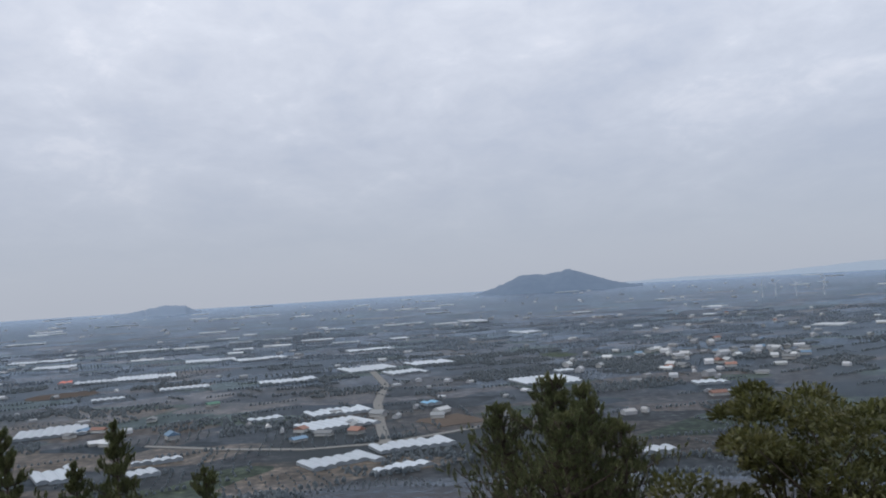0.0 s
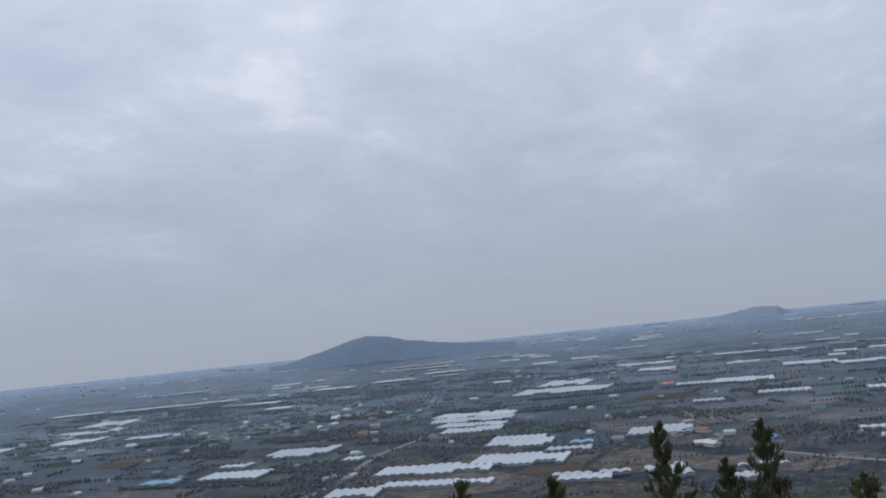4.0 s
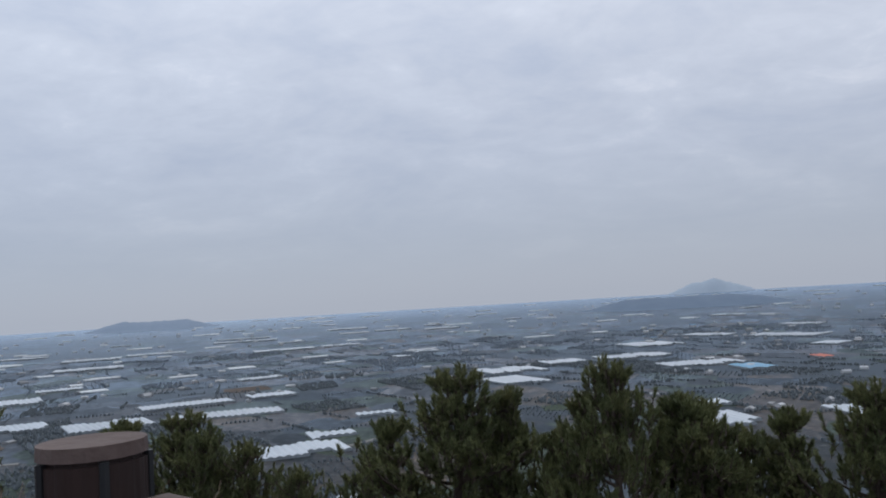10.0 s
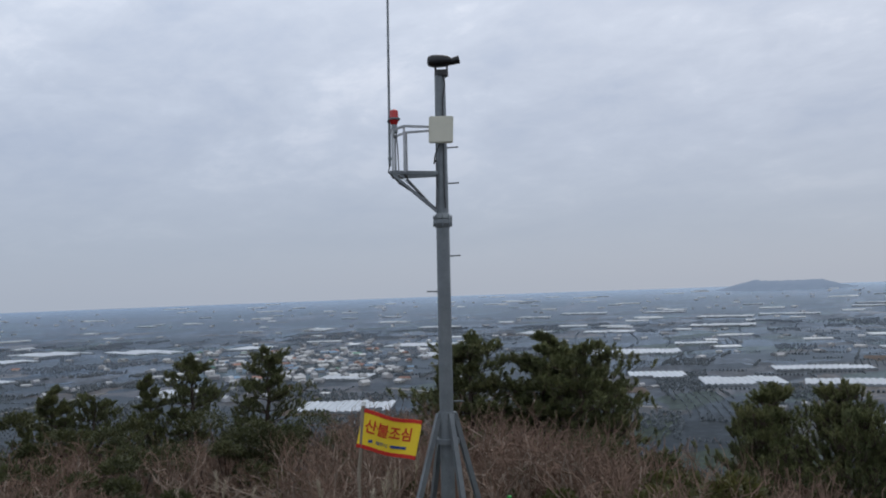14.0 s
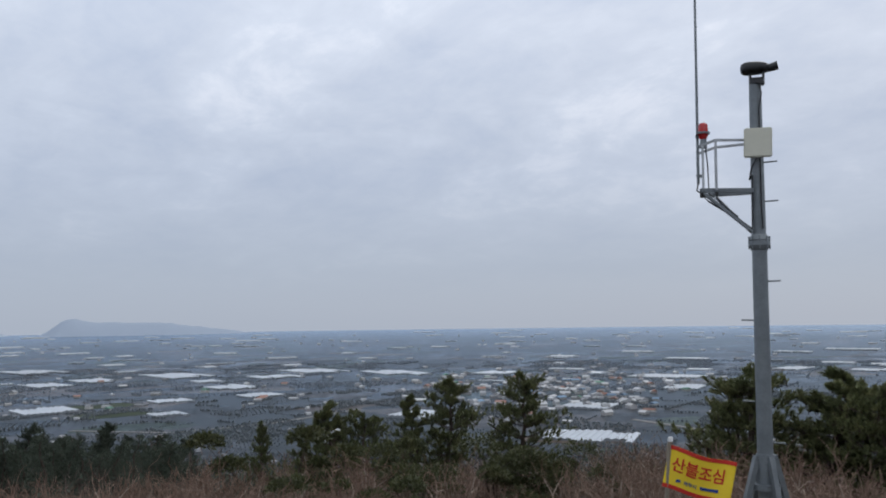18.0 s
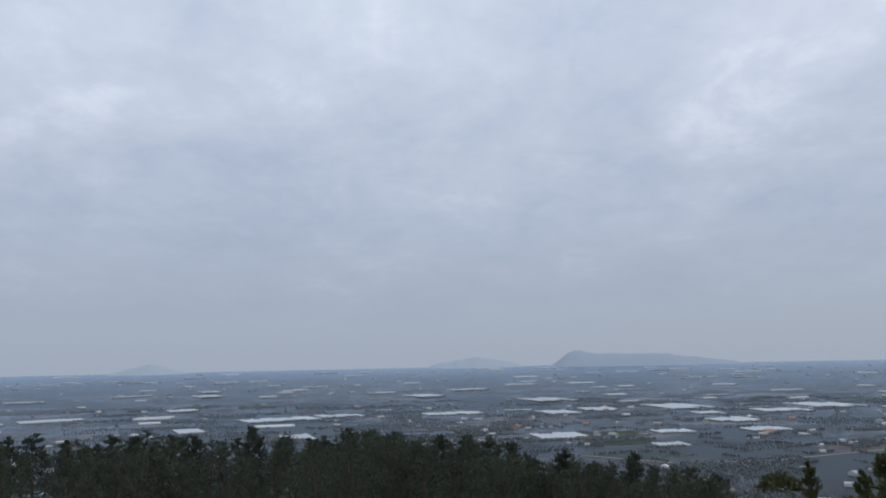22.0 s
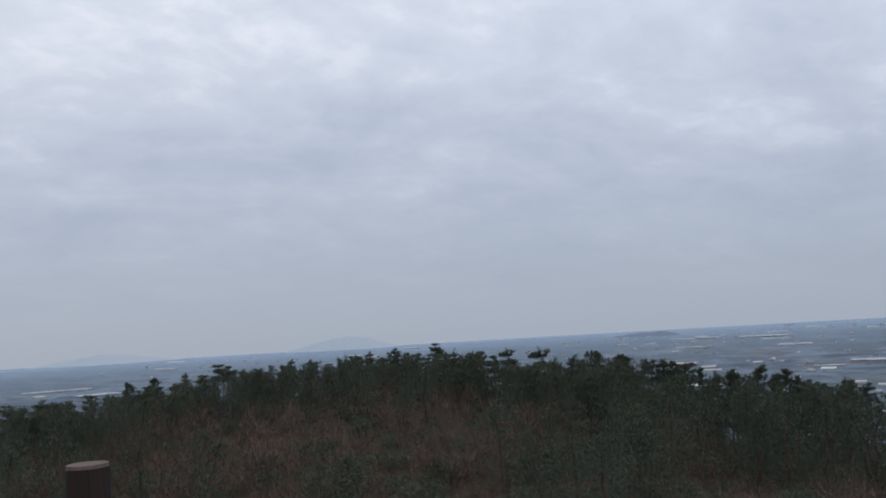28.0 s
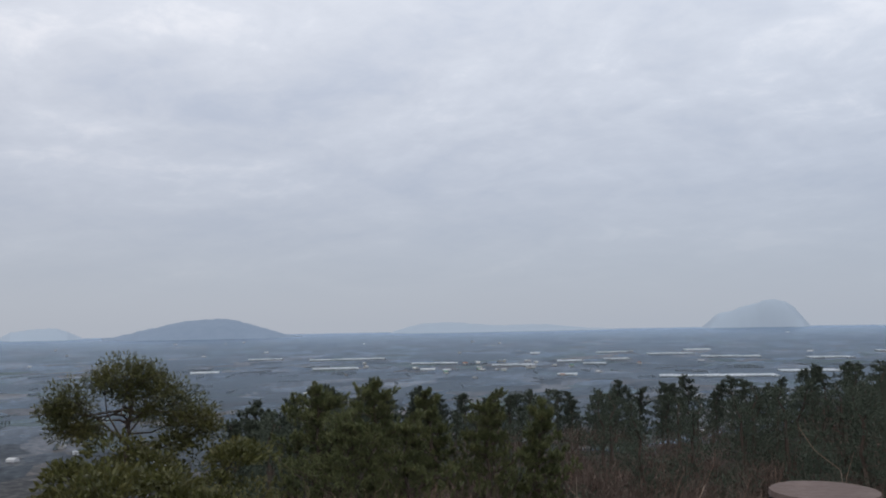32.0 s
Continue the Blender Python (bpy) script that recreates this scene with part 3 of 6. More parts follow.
BLOCKS_B = [(22.0, 979, 34, 22), (22.7, 1224, 53, 41), (25.0, 1607, 68, 79), (25.1, 565, 27, 49), (25.3, 757, 54, 69), (25.7, 1817, 115, 73), (26.5, 2488, 94, 62), (28.5, 573, 21, 15), (30.5, 560, 35, 20), (30.9, 1455, 81, 131), (31.2, 1306, 140, 181), (31.3, 575, 27, 13), (31.3, 694, 37, 22), (34.5, 755, 59, 47), (34.5, 788, 51, 26), (34.6, 663, 75, 51), (35.3, 2728, 137, 56), (37.2, 1049, 102, 60), (37.4, 1001, 98, 58), (37.5, 892, 63, 44), (37.5, 940, 77, 38), (38.9, 2214, 108, 62)]
BLOCKS_C = [(40.3, 591, 80, 21), (40.3, 654, 91, 43), (40.6, 2674, 210, 58), (40.9, 2511, 216, 62), (42.4, 2075, 103, 83), (45.5, 770, 18, 24), (45.8, 590, 37, 37), (46.3, 2029, 95, 81), (48.9, 865, 66, 64), (53.2, 821, 29, 29), (53.3, 757, 58, 41), (54.1, 478, 38, 14), (54.6, 2029, 144, 58), (56, 2550, 147, 61), (58.3, 1298, 61, 42), (58.3, 2066, 157, 59), (59.4, 649, 61, 43), (60.3, 1740, 86, 135), (62.2, 2133, 117, 60), (62.4, 1385, 65, 82), (65.2, 702, 40, 64), (66.8, 1417, 41, 61)]
BLOCKS_D = [(68.4, 1976, 90, 57), (69.3, 1659, 130, 107), (72.7, 2472, 92, 249), (72.9, 506, 28, 49), (74.0, 1760, 96, 85), (74.2, 656, 61, 63), (74.6, 1130, 96, 97), (75.0, 745, 52, 31), (77.7, 1544, 82, 108), (78.9, 1293, 107, 95), (82.1, 707, 21, 11), (83.4, 1248, 60, 61), (86.7, 1009, 53, 91), (87.0, 1152, 77, 88), (91.4, 2607, 103, 96), (91.8, 2845, 76, 53), (94.7, 2690, 112, 59), (96.1, 782, 36, 24), (97.5, 442, 24, 14), (97.7, 2938, 135, 268), (98.2, 2089, 89, 59), (99.1, 675, 37, 38)]
BLOCKS_E = [(101.9, 615, 78, 52), (101.9, 2061, 145, 73), (102.9, 1027, 53, 46), (103.5, 1299, 67, 40), (104.4, 2567, 183, 72), (104.5, 2723, 163, 56), (105.8, 871, 107, 51), (108.3, 1003, 100, 46), (110, 2253, 141, 62), (113.0, 873, 76, 66), (113.8, 2201, 131, 108), (114, 1900, 134, 126), (115.7, 1393, 65, 43), (117.6, 2468, 112, 62), (118.2, 929, 59, 58), (120.1, 1238, 149, 87), (121.2, 1763, 104, 125), (122.8, 2509, 132, 179), (126.1, 2376, 91, 104), (126.2, 1795, 51, 141), (132.5, 2095, 100, 59), (132.8, 1283, 50, 156)]
BLOCKS_F = [(133.8, 1528, 119, 146), (138.9, 745, 82, 69), (138.9, 1002, 58, 65), (144.9, 1646, 66, 93), (150.1, 1647, 38, 216), (150.3, 924, 46, 69), (151.9, 1703, 79, 142), (157.1, 1803, 90, 153), (159.6, 1635, 82, 87), (160.4, 1216, 55, 71), (162.4, 1393, 66, 86), (163.9, 1549, 45, 73), (165.8, 1754, 89, 157), (166.1, 1176, 49, 48), (166.3, 1003, 36, 41), (170.8, 1676, 62, 113), (173.4, 1116, 64, 75), (173.4, 1589, 57, 108), (174.2, 2001, 88, 166), (179.4, 2479, 113, 176), (180.4, 1596, 108, 214), (182.3, 2226, 72, 163)]
BLOCKS_G = [(187.9, 1601, 79, 83), (189.5, 2825, 86, 52), (190.7, 1168, 42, 116), (191.8, 1544, 132, 212), (196.3, 2670, 53, 108), (196.4, 2446, 68, 185), (197.5, 1349, 40, 117), (197.9, 1914, 62, 89), (201, 2543, 109, 61), (205.5, 1753, 114, 123), (207.1, 2416, 94, 86), (209.1, 1723, 55, 64), (212.2, 1891, 71, 68), (218.2, 3333, 177, 239), (221.5, 3425, 87, 129), (260.9, 2184, 94, 128), (263.2, 2459, 169, 248), (267.7, 2172, 91, 141), (268.6, 1749, 126, 220), (273.5, 2214, 140, 78), (274.3, 1580, 201, 213), (277.2, 2344, 122, 149)]
BLOCKS_H = [(280.6, 2136, 63, 197), (282.1, 1978, 52, 57), (283.7, 2080, 62, 80), (283.9, 1630, 38, 215), (287.4, 1957, 104, 56), (292.8, 2054, 114, 228), (298.6, 2288, 202, 62), (299.4, 1940, 103, 113), (304, 2376, 93, 63), (343.0, 788, 29, 22), (346.7, 496, 21, 18), (352.2, 927, 21, 26), (353.5, 847, 59, 70), (354.6, 1668, 44, 217), (358.2, 2153, 64, 126)]
BLOCKS = BLOCKS_A + BLOCKS_B + BLOCKS_C + BLOCKS_D + BLOCKS_E + BLOCKS_F + BLOCKS_G + BLOCKS_H



def greenhouse_meshes(spans, seed):
    """Roof and walls of a block of joined tunnels, one unit wide each, about one long, one high; the tunnels end unevenly."""
    g = np.random.default_rng(seed)
    seg, left, prof = 5, 0, []
    for s in range(spans):
        if left == 0:
            left = int(g.integers(1, 5))
            front, back = -0.5 + float(g.choice([0, 0, 0.06, 0.14, 0.24])), 0.5 - float(g.choice([0, 0, 0.05, 0.12, 0.22]))
        left -= 1
        prof += [(s + 0.03 + 0.94 * q / seg - spans / 2, 0.70 + 0.30 * math.sin(math.pi * q / seg), front, back) for q in range(seg + 1)]
    n = len(prof)
    rv = [(x, f, z) for x, z, f, b in prof] + [(x, b, z) for x, z, f, b in prof]
    rf = [(i, i + 1, n + i + 1, n + i) for i in range(n - 1)]
    wv = [(x, f + 0.002, z * 0.99) for x, z, f, b in prof] + [(x, b - 0.002, z * 0.99) for x, z, f, b in prof]
    wv += [(x, f + 0.002, 0) for x, z, f, b in prof] + [(x, b - 0.002, 0) for x, z, f, b in prof]
    wf = [(e * n + i, e * n + i + 1, 2 * n + e * n + i + 1, 2 * n + e * n + i) for e in (0, 1) for i in range(n - 1)]
    wf += [(0, n, 3 * n, 2 * n), (n - 1, 2 * n - 1, 4 * n - 1, 3 * n - 1)]
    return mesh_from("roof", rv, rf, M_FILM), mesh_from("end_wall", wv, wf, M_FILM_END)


SPANS = {n: [greenhouse_meshes(n, 10 * n + v) for v in range(3)] for n in (2, 3, 4, 5, 6, 8, 10, 13, 17, 22, 30)}


def greenhouse(az, r, wide, deep, high=2.9, swing=0.0, sink=0.0):
    n = min(SPANS, key=lambda k: abs(k - wide / 6.5))
    roof, walls = SPANS[n][int(r * 7 + az) % 3]
    x, y, z = spot(az, r)
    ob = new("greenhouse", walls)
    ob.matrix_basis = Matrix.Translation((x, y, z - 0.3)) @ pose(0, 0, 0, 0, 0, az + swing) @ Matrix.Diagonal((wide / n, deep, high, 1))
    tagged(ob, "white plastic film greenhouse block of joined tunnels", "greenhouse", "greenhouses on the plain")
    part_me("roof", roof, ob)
    return ob


def lie(az, r):
    """Swing of a block from square to the view: most follow the grid of the field walls."""
    off = (az - (24 + 10 * math.sin(az * 0.05 + r * 0.002)) + 45) % 90 - 45
    return max(-26.0, min(26.0, -0.8 * off))


rng = np.random.default_rng(5)
for az, r, wide, deep in BLOCKS:
    most = 60 if 258 < az < 310 else 0.7 * wide if wide > 90 and r > 900 else 1.6 * wide + 30
    greenhouse(az, r, wide, min(deep, most), swing=lie(az, r) + float(rng.normal(0, 4)))


def plain_free(az, r, margin):
    for a, q, w, d in BLOCKS:
        if abs((az - a + 180) % 360 - 180) * 0.01745 * r < w / 2 + margin and abs(r - q) < d / 2 + margin:
            return False
    return True


def far_place(rng):
    """A free spot on the plain where greenhouses are likely."""
    while True:
        az, r = float(rng.uniform(0, 360)), 1300 + 3300 * float(rng.random()) ** 0.8
        thick = 0.2 if 318 < az or 225 < az < 258 else (0.5 if 1800 < r < 2600 else 0.0) if 258 < az else 1.0
        if rng.random() < thick * (0.35 + 0.65 * (math.sin(az * 0.11) * math.sin(r * 0.004 + az * 0.05) > -0.1)) and plain_free(az, r, 40):
            return az, r, float(rng.uniform(12, 66)) * (0.7 + r / 4000), float(rng.uniform(18, 50)), lie(az, r) + float(rng.normal(0, 5))


for _ in range(100):
    az, r, wide, deep, swing = far_place(rng)
    greenhouse(az, r, wide, deep, swing=swing)


def joined_boxes(name, label, category, places, mat):
    """Many small far buildings with a low gable, in one mesh."""
    verts, faces = [], []
    for x, y, z, w, d, h, turn in places:
        c, s, b = math.cos(turn), math.sin(turn), len(verts)
        for u, v, t in ((-.5, -.5, 0), (.5, -.5, 0), (.5, .5, 0), (-.5, .5, 0), (-.5, -.5, .65), (.5, -.5, .65), (.5, .5, .65), (-.5, .5, .65), (-.5, 0, 1), (.5, 0, 1)):
            verts.append((x + c * u * w - s * v * d, y + s * u * w + c * v * d, z - 0.3 + t * h))
        faces += [(b, b + 1, b + 5, b + 4), (b + 2, b + 3, b + 7, b + 6), (b + 1, b + 2, b + 6, b + 9, b + 5), (b + 3, b, b + 4, b + 8, b + 7), (b + 4, b + 5, b + 9, b + 8), (b + 8, b + 9, b + 6, b + 7)]
    tagged(new(name, mesh_from(name, verts, faces, mat)), label, category, kind="stuff")


extra = []
for _ in range(340):
    az, r, wide, deep, swing = far_place(rng)
    x, y, z = spot(az, r)
    extra.append((x, y, z, wide, deep, 3.3, radians(az + swing)))
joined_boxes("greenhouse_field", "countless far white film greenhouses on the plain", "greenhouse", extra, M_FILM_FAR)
extra = []
for _ in range(1500):
    az, r = float(rng.uniform(0, 360)), 620 + 3400 * float(rng.random()) ** 1.2
    if plain_free(az, r, 8) and (not 255 < az < 335 or r < 1100 or rng.random() < 0.15):
        x, y, z = spot(az, r)
        w = float(rng.uniform(4, 10) if r < 1100 else rng.uniform(6, 16))
        extra.append((x, y, z, w, w * float(rng.uniform(0.5, 0.9)), float(rng.uniform(2.5, 4.5)), float(rng.uniform(0, 3.1))))
for _ in range(150):
    az, r = (141 + float(rng.normal(0, 4.5)), 1260 + float(rng.normal(0, 190))) if rng.random() < 0.85 else (344 + float(rng.normal(0, 4)), 1050 + float(rng.normal(0, 150)))
    x, y, z = spot(az, r)
    w = float(rng.uniform(7, 14))
    extra.append((x, y, z, w, w * float(rng.uniform(0.5, 0.9)), float(rng.uniform(3.5, 6.5)), float(rng.uniform(0, 3.1))))
joined_boxes("farm_sheds", "small pale farm sheds and houses dotted over the plain", "shed", extra, M_SHED)


def road(points, wide, label):
    """A pale lane laid on the plain through points of heading and distance."""
    p = [Vector(spot(a, r)) for a, r in points]
    verts, faces = [], []
    for i, q in enumerate(p):
        d = p[min(i + 1, len(p) - 1)] - p[max(i - 1, 0)]
        n = Vector((-d.y, d.x, 0)).normalized() * wide / 2
        verts += [q + n + Vector((0, 0, 0.35)), q - n + Vector((0, 0, 0.35)), q + n, q - n]
        if i:
            a, b = 4 * i - 4, 4 * i
            faces += [(a, a + 1, b + 1, b), (a, b, b + 2, a + 2), (a + 1, a + 3, b + 3, b + 1)]
    tagged(new("road", mesh_from("road", verts, faces, M_LANE)), label, "road", kind="structure")


road([(4.6, 560), (4.9, 640), (5.0, 760), (4.4, 900), (5.6, 1150)], 8, "pale concrete farm lane")
road([(20, 640), (15, 590), (10, 560), (4.6, 560), (358, 600)], 6, "pale concrete farm lane")
road([(52, 560), (47, 640), (44, 780), (40, 900)], 6, "pale concrete farm lane")
road([(104, 640), (98, 620), (92, 700), (88, 860)], 6, "pale concrete farm lane")
road([(136, 880), (131, 800), (124, 720), (118, 700)], 7, "pale concrete farm lane")
road([(172, 900), (166, 840), (160, 880), (154, 1000)], 6, "pale concrete farm lane")


def field(az, r, w, d, mat, label):
    """A tilled or green plot a little above the rest, with a broken outline."""
    x0, y0, _ = spot(az, r)
    g = np.random.default_rng(int(r))
    a0 = radians(az + lie(az, r))
    verts = []
    n = 14
    for k in range(n):
        t = 2 * math.pi * k / n
        m = 1 / max(abs(math.cos(t)), abs(math.sin(t))) * float(g.uniform(0.8, 1.05)) * 0.5
        u, v = math.cos(t) * m * w, math.sin(t) * m * d
        x, y = x0 + u * math.cos(a0) - v * math.sin(a0), y0 + u * math.sin(a0) + v * math.cos(a0)
        verts.append((x, y, float(ground_z(x, y)) + 0.25))
    verts += [(x, y, z - 0.6) for x, y, z in verts]
    faces = [tuple(range(n))] + [(k, k + n, (k + 1) % n + n, (k + 1) % n) for k in range(n)]
    tagged(new("field", mesh_from("field", verts, faces, mat)), label, "field", kind="structure")


for az, r, w, d in [(0.2, 637, 45, 50), (59.7, 990, 55, 80), (55.1, 599, 44, 41), (104.4, 1137, 63, 70), (120.0, 810, 34, 45), (24.6, 1085, 80, 70), (32.6, 610, 48, 37), (127.6, 1780, 90, 100), (141.1, 730, 63, 40), (57.0, 650, 40, 30)]:
    field(az, r, w, d, M_TILLED, "brown tilled field on the plain")
for az, r, w, d in [(49.8, 530, 39, 21), (352.7, 1141, 42, 70), (92.5, 1078, 59, 57), (169.5, 1038, 89, 60), (170.7, 1150, 106, 60), (63.2, 1086, 40, 50), (83.0, 760, 60, 40)]:
    field(az, r, w, d, M_PASTURE, "dull green field on the plain")
for az, r, w, d, mat, tint in [(71.4, 1063, 38, 60, M_BLUEFILM, "pale blue"), (57.8, 778, 34, 22, M_BLUEFILM, "blue"), (30.4, 724, 20, 16, M_BLUEFILM, "blue"), (1.4, 727, 15, 14, M_BLUEFILM, "blue-green"), (67.3, 1172, 18, 40, M_ORANGE, "orange-red"),
                               (24.4, 1253, 18, 30, M_ORANGE, "orange-red")]:
    x, y, z = spot(az, r)
    ob = new("farm_building", SPANS[2][0][1])
    ob.matrix_basis = Matrix.Translation((x, y, z - 0.3)) @ pose(0, 0, 0, 0, 0, az + lie(az, r)) @ Matrix.Diagonal((w / 2, d, 3.4, 1))
    tagged(ob, "low farm building with a %s sheet roof" % tint, "farm building", "farm buildings")
    me = SPANS[2][0][0].copy()
    me.materials[0] = mat
    part_me("roof", me, ob)


# ---- plants ----
def unit(v):
    return v / np.maximum(np.linalg.norm(v, axis=-1, keepdims=True), 1e-9)


def limb_tris(paths, radii, sides=5):
    """Tapered round limbs along point paths, as triangles."""
    out = []
    for pts, rr in zip(paths, radii):
        pts = np.asarray(pts, float)
        d = unit(np.gradient(pts, axis=0))
        u = unit(np.cross(d, [0.31, 0.52, 0.79]))
        v = np.cross(d, u)
        a = np.arange(sides) * 2 * np.pi / sides
        ring = pts[:, None] + (u[:, None] * np.cos(a)[None, :, None] + v[:, None] * np.sin(a)[None, :, None]) * np.asarray(rr)[:, None, None]
        nxt = np.roll(ring, -1, axis=1)
        p, q, s, t = ring[:-1], nxt[:-1], ring[1:], nxt[1:]
        out.append(np.stack([p, q, t], 2).reshape(-1, 3, 3))
        out.append(np.stack([p, t, s], 2).reshape(-1, 3, 3))
    return np.concatenate(out)


def blades(base, way, length, width, rng):
    """Thin pointed blades: (n, 3) bases and directions."""
    side = unit(np.cross(way, rng.normal(size=way.shape))) * np.reshape(width, (-1, 1))
    return np.stack([base - side, base + side, base + way * np.reshape(length, (-1, 1))], 1)


def pine_meshes(seed, high, spread, limbs=26, per_limb=9, needles=46, length=0.11, width=0.0055, shoot=0.2, lean=0.12, bare=0.15, fine=True, flat=0.0, rise=(0.15, 0.5), loose=0.13, gap=0.0, taper=0.75):
    """Trunk with limbs, and a crown of upright needle shoots along them. flat: how level the limbs lie; gap: how far they gather in storeys."""
    rng = np.random.default_rng(seed)
    s = np.linspace(0, 1, 9)
    bend = rng.normal(0, lean, 2)
    wob = rng.normal(0, 0.02 * high, (9, 2))
    trunk = np.stack([bend[0] * high * s ** 1.6 + wob[:, 0] * s, bend[1] * high * s ** 1.6 + wob[:, 1] * s, s * high * 0.94], 1)
    paths, radii = [trunk], [0.028 * high ** 0.8 * (1 - 0.86 * s) + 0.006]
    tips, ways = [], []
    for k in range(limbs):
        u = bare + (0.97 - bare) * ((k + rng.random()) / limbs)
        if gap:
            u += gap * (round(u / gap) - u / gap) * 0.6
        base = np.array([np.interp(u, s, trunk[:, i]) for i in range(3)])
        a = k * 2.4 + rng.normal(0, 0.5)
        out = np.array([math.cos(a), math.sin(a), 0.0])
        reach = spread * ((1 - min(u, 1.0)) ** taper * 0.95 + (0.10 if taper < 1 else 0.05)) * rng.uniform(0.45, 1.25)
        q = np.linspace(0, 1, 6)[:, None]
        up = rng.uniform(*rise) * (1 - flat)
        pts = base + out * reach * q + np.array([0, 0, 1.0]) * reach * (up * 0.4 * q + up * q ** 2)
        pts += rng.normal(0, 0.03 * reach, (6, 3)) * q
        paths.append(pts)
        radii.append((0.010 * high ** 0.6 * (0.4 + (1 - u))) * (1 - 0.8 * q[:, 0]) + 0.003)
        for j in range(per_limb):
            w = rng.uniform(0.3, 1.0) if j else 1.0
            p = np.array([np.interp(w, q[:, 0], pts[:, i]) for i in range(3)])
            p = p + rng.normal(0, loose * reach * (1.1 - 0.5 * w) + 0.02 * spread, 3) * [1, 1, 0.45]
            tips.append(p)
            ways.append(out * rng.uniform(0.0, 0.55) + np.array([0, 0, rng.uniform(0.6, 1.3)]) + rng.normal(0, 0.22, 3))
    for _ in range(26):
        u = 1.0 - 0.22 * rng.random() ** 1.3
        p = np.array([np.interp(u, s, trunk[:, i]) for i in range(3)])
        tips.append(p + rng.normal(0, 0.02 + 0.25 * (1 - u), 3) * spread * [1, 1, 0.3] - [0, 0, 0.5 * shoot])
        ways.append(np.array([0, 0, 1.0]) + rng.normal(0, 0.16, 3))
    tips, ways = np.array(tips), unit(np.array(ways))
    m = len(tips)
    axis = np.repeat(ways, needles, 0)
    along = rng.random(m * needles) ** 0.8
    sl = np.repeat(shoot * rng.uniform(0.5, 1.4, m), needles)
    base = np.repeat(tips, needles, 0) + axis * (along * sl)[:, None]
    rad = unit(np.cross(axis, rng.normal(size=axis.shape)))
    open_ = radians(66) - radians(46) * along
    way = axis * np.cos(open_)[:, None] + rad * np.sin(open_)[:, None]
    crown = blades(base, way, length * rng.uniform(0.7, 1.15, len(base)), width * rng.uniform(0.7, 1.3, len(base)), rng)
    if fine:
        paths += [np.stack([t - w * 0.25 * shoot, t + w * shoot * 0.8]) for t, w in zip(tips, ways)]
        radii += [np.array([0.006, 0.003])] * m
    return (mesh_tris("trunk", limb_tris(paths, radii, 5 if fine else 4), M_BARK), mesh_tris("crown", crown, M_NEEDLE if fine else M_NEEDLE_SHADED))


def plant(name, meshes, at, turn, size, label, category, group, broad=1.0):
    """Trunk (or stems) and crown as one thing."""
    ob = thing(name, label, category, group, at=at, rz=turn)
    ob.scale = (size * broad, size * broad, size)
    for me in meshes:
        part_me(me.name.split(".")[0], me, ob)
    return ob


def leaf_bush_meshes(seed, high, spread, leaves=3600, size=0.075, lobes=16, stem=0.3, mat=None):
    rng = np.random.default_rng(seed)
    c = np.stack([rng.normal(0, 0.42 * spread, lobes), rng.normal(0, 0.42 * spread, lobes), rng.uniform(stem, 0.86, lobes) * high], 1)
    c[:, :2] *= (1.15 - 0.75 * np.abs(c[:, 2:3] / high - 0.5))
    rad = rng.uniform(0.16, 0.33, lobes) * spread
    k = rng.integers(0, lobes, leaves)
    d = unit(rng.normal(size=(leaves, 3)))
    d[:, 2] = np.abs(d[:, 2]) * 0.9 - 0.15
    base = c[k] + d * (rad[k] * rng.uniform(0.55, 1.12, leaves))[:, None] * [1, 1, 0.75]
    way = unit(d * 0.8 + rng.normal(0, 0.6, (leaves, 3)) + [0, 0, 0.35])
    side = unit(np.cross(way, rng.normal(size=way.shape)))
    ln = size * rng.uniform(0.7, 1.3, leaves)[:, None]
    mid = base + way * ln * 0.5 - np.cross(way, side) * ln * 0.07
    tip = base + way * ln
    crown = np.concatenate([np.stack([base, mid + side * ln * 0.26, tip], 1), np.stack([base, tip, mid - side * ln * 0.26], 1)])
    paths = [np.stack([np.zeros(3), [0.03, 0, 0.4 * stem * high], c[i] * [0.5, 0.5, 0.7], c[i]]) for i in range(lobes)]
    radii = [np.array([0.05, 0.035, 0.02, 0.006]) * spread * 0.6 for _ in range(lobes)]
    return (mesh_tris("trunk", limb_tris(paths, radii, 5), M_BARK), mesh_tris("crown", crown, mat or M_LEAF))


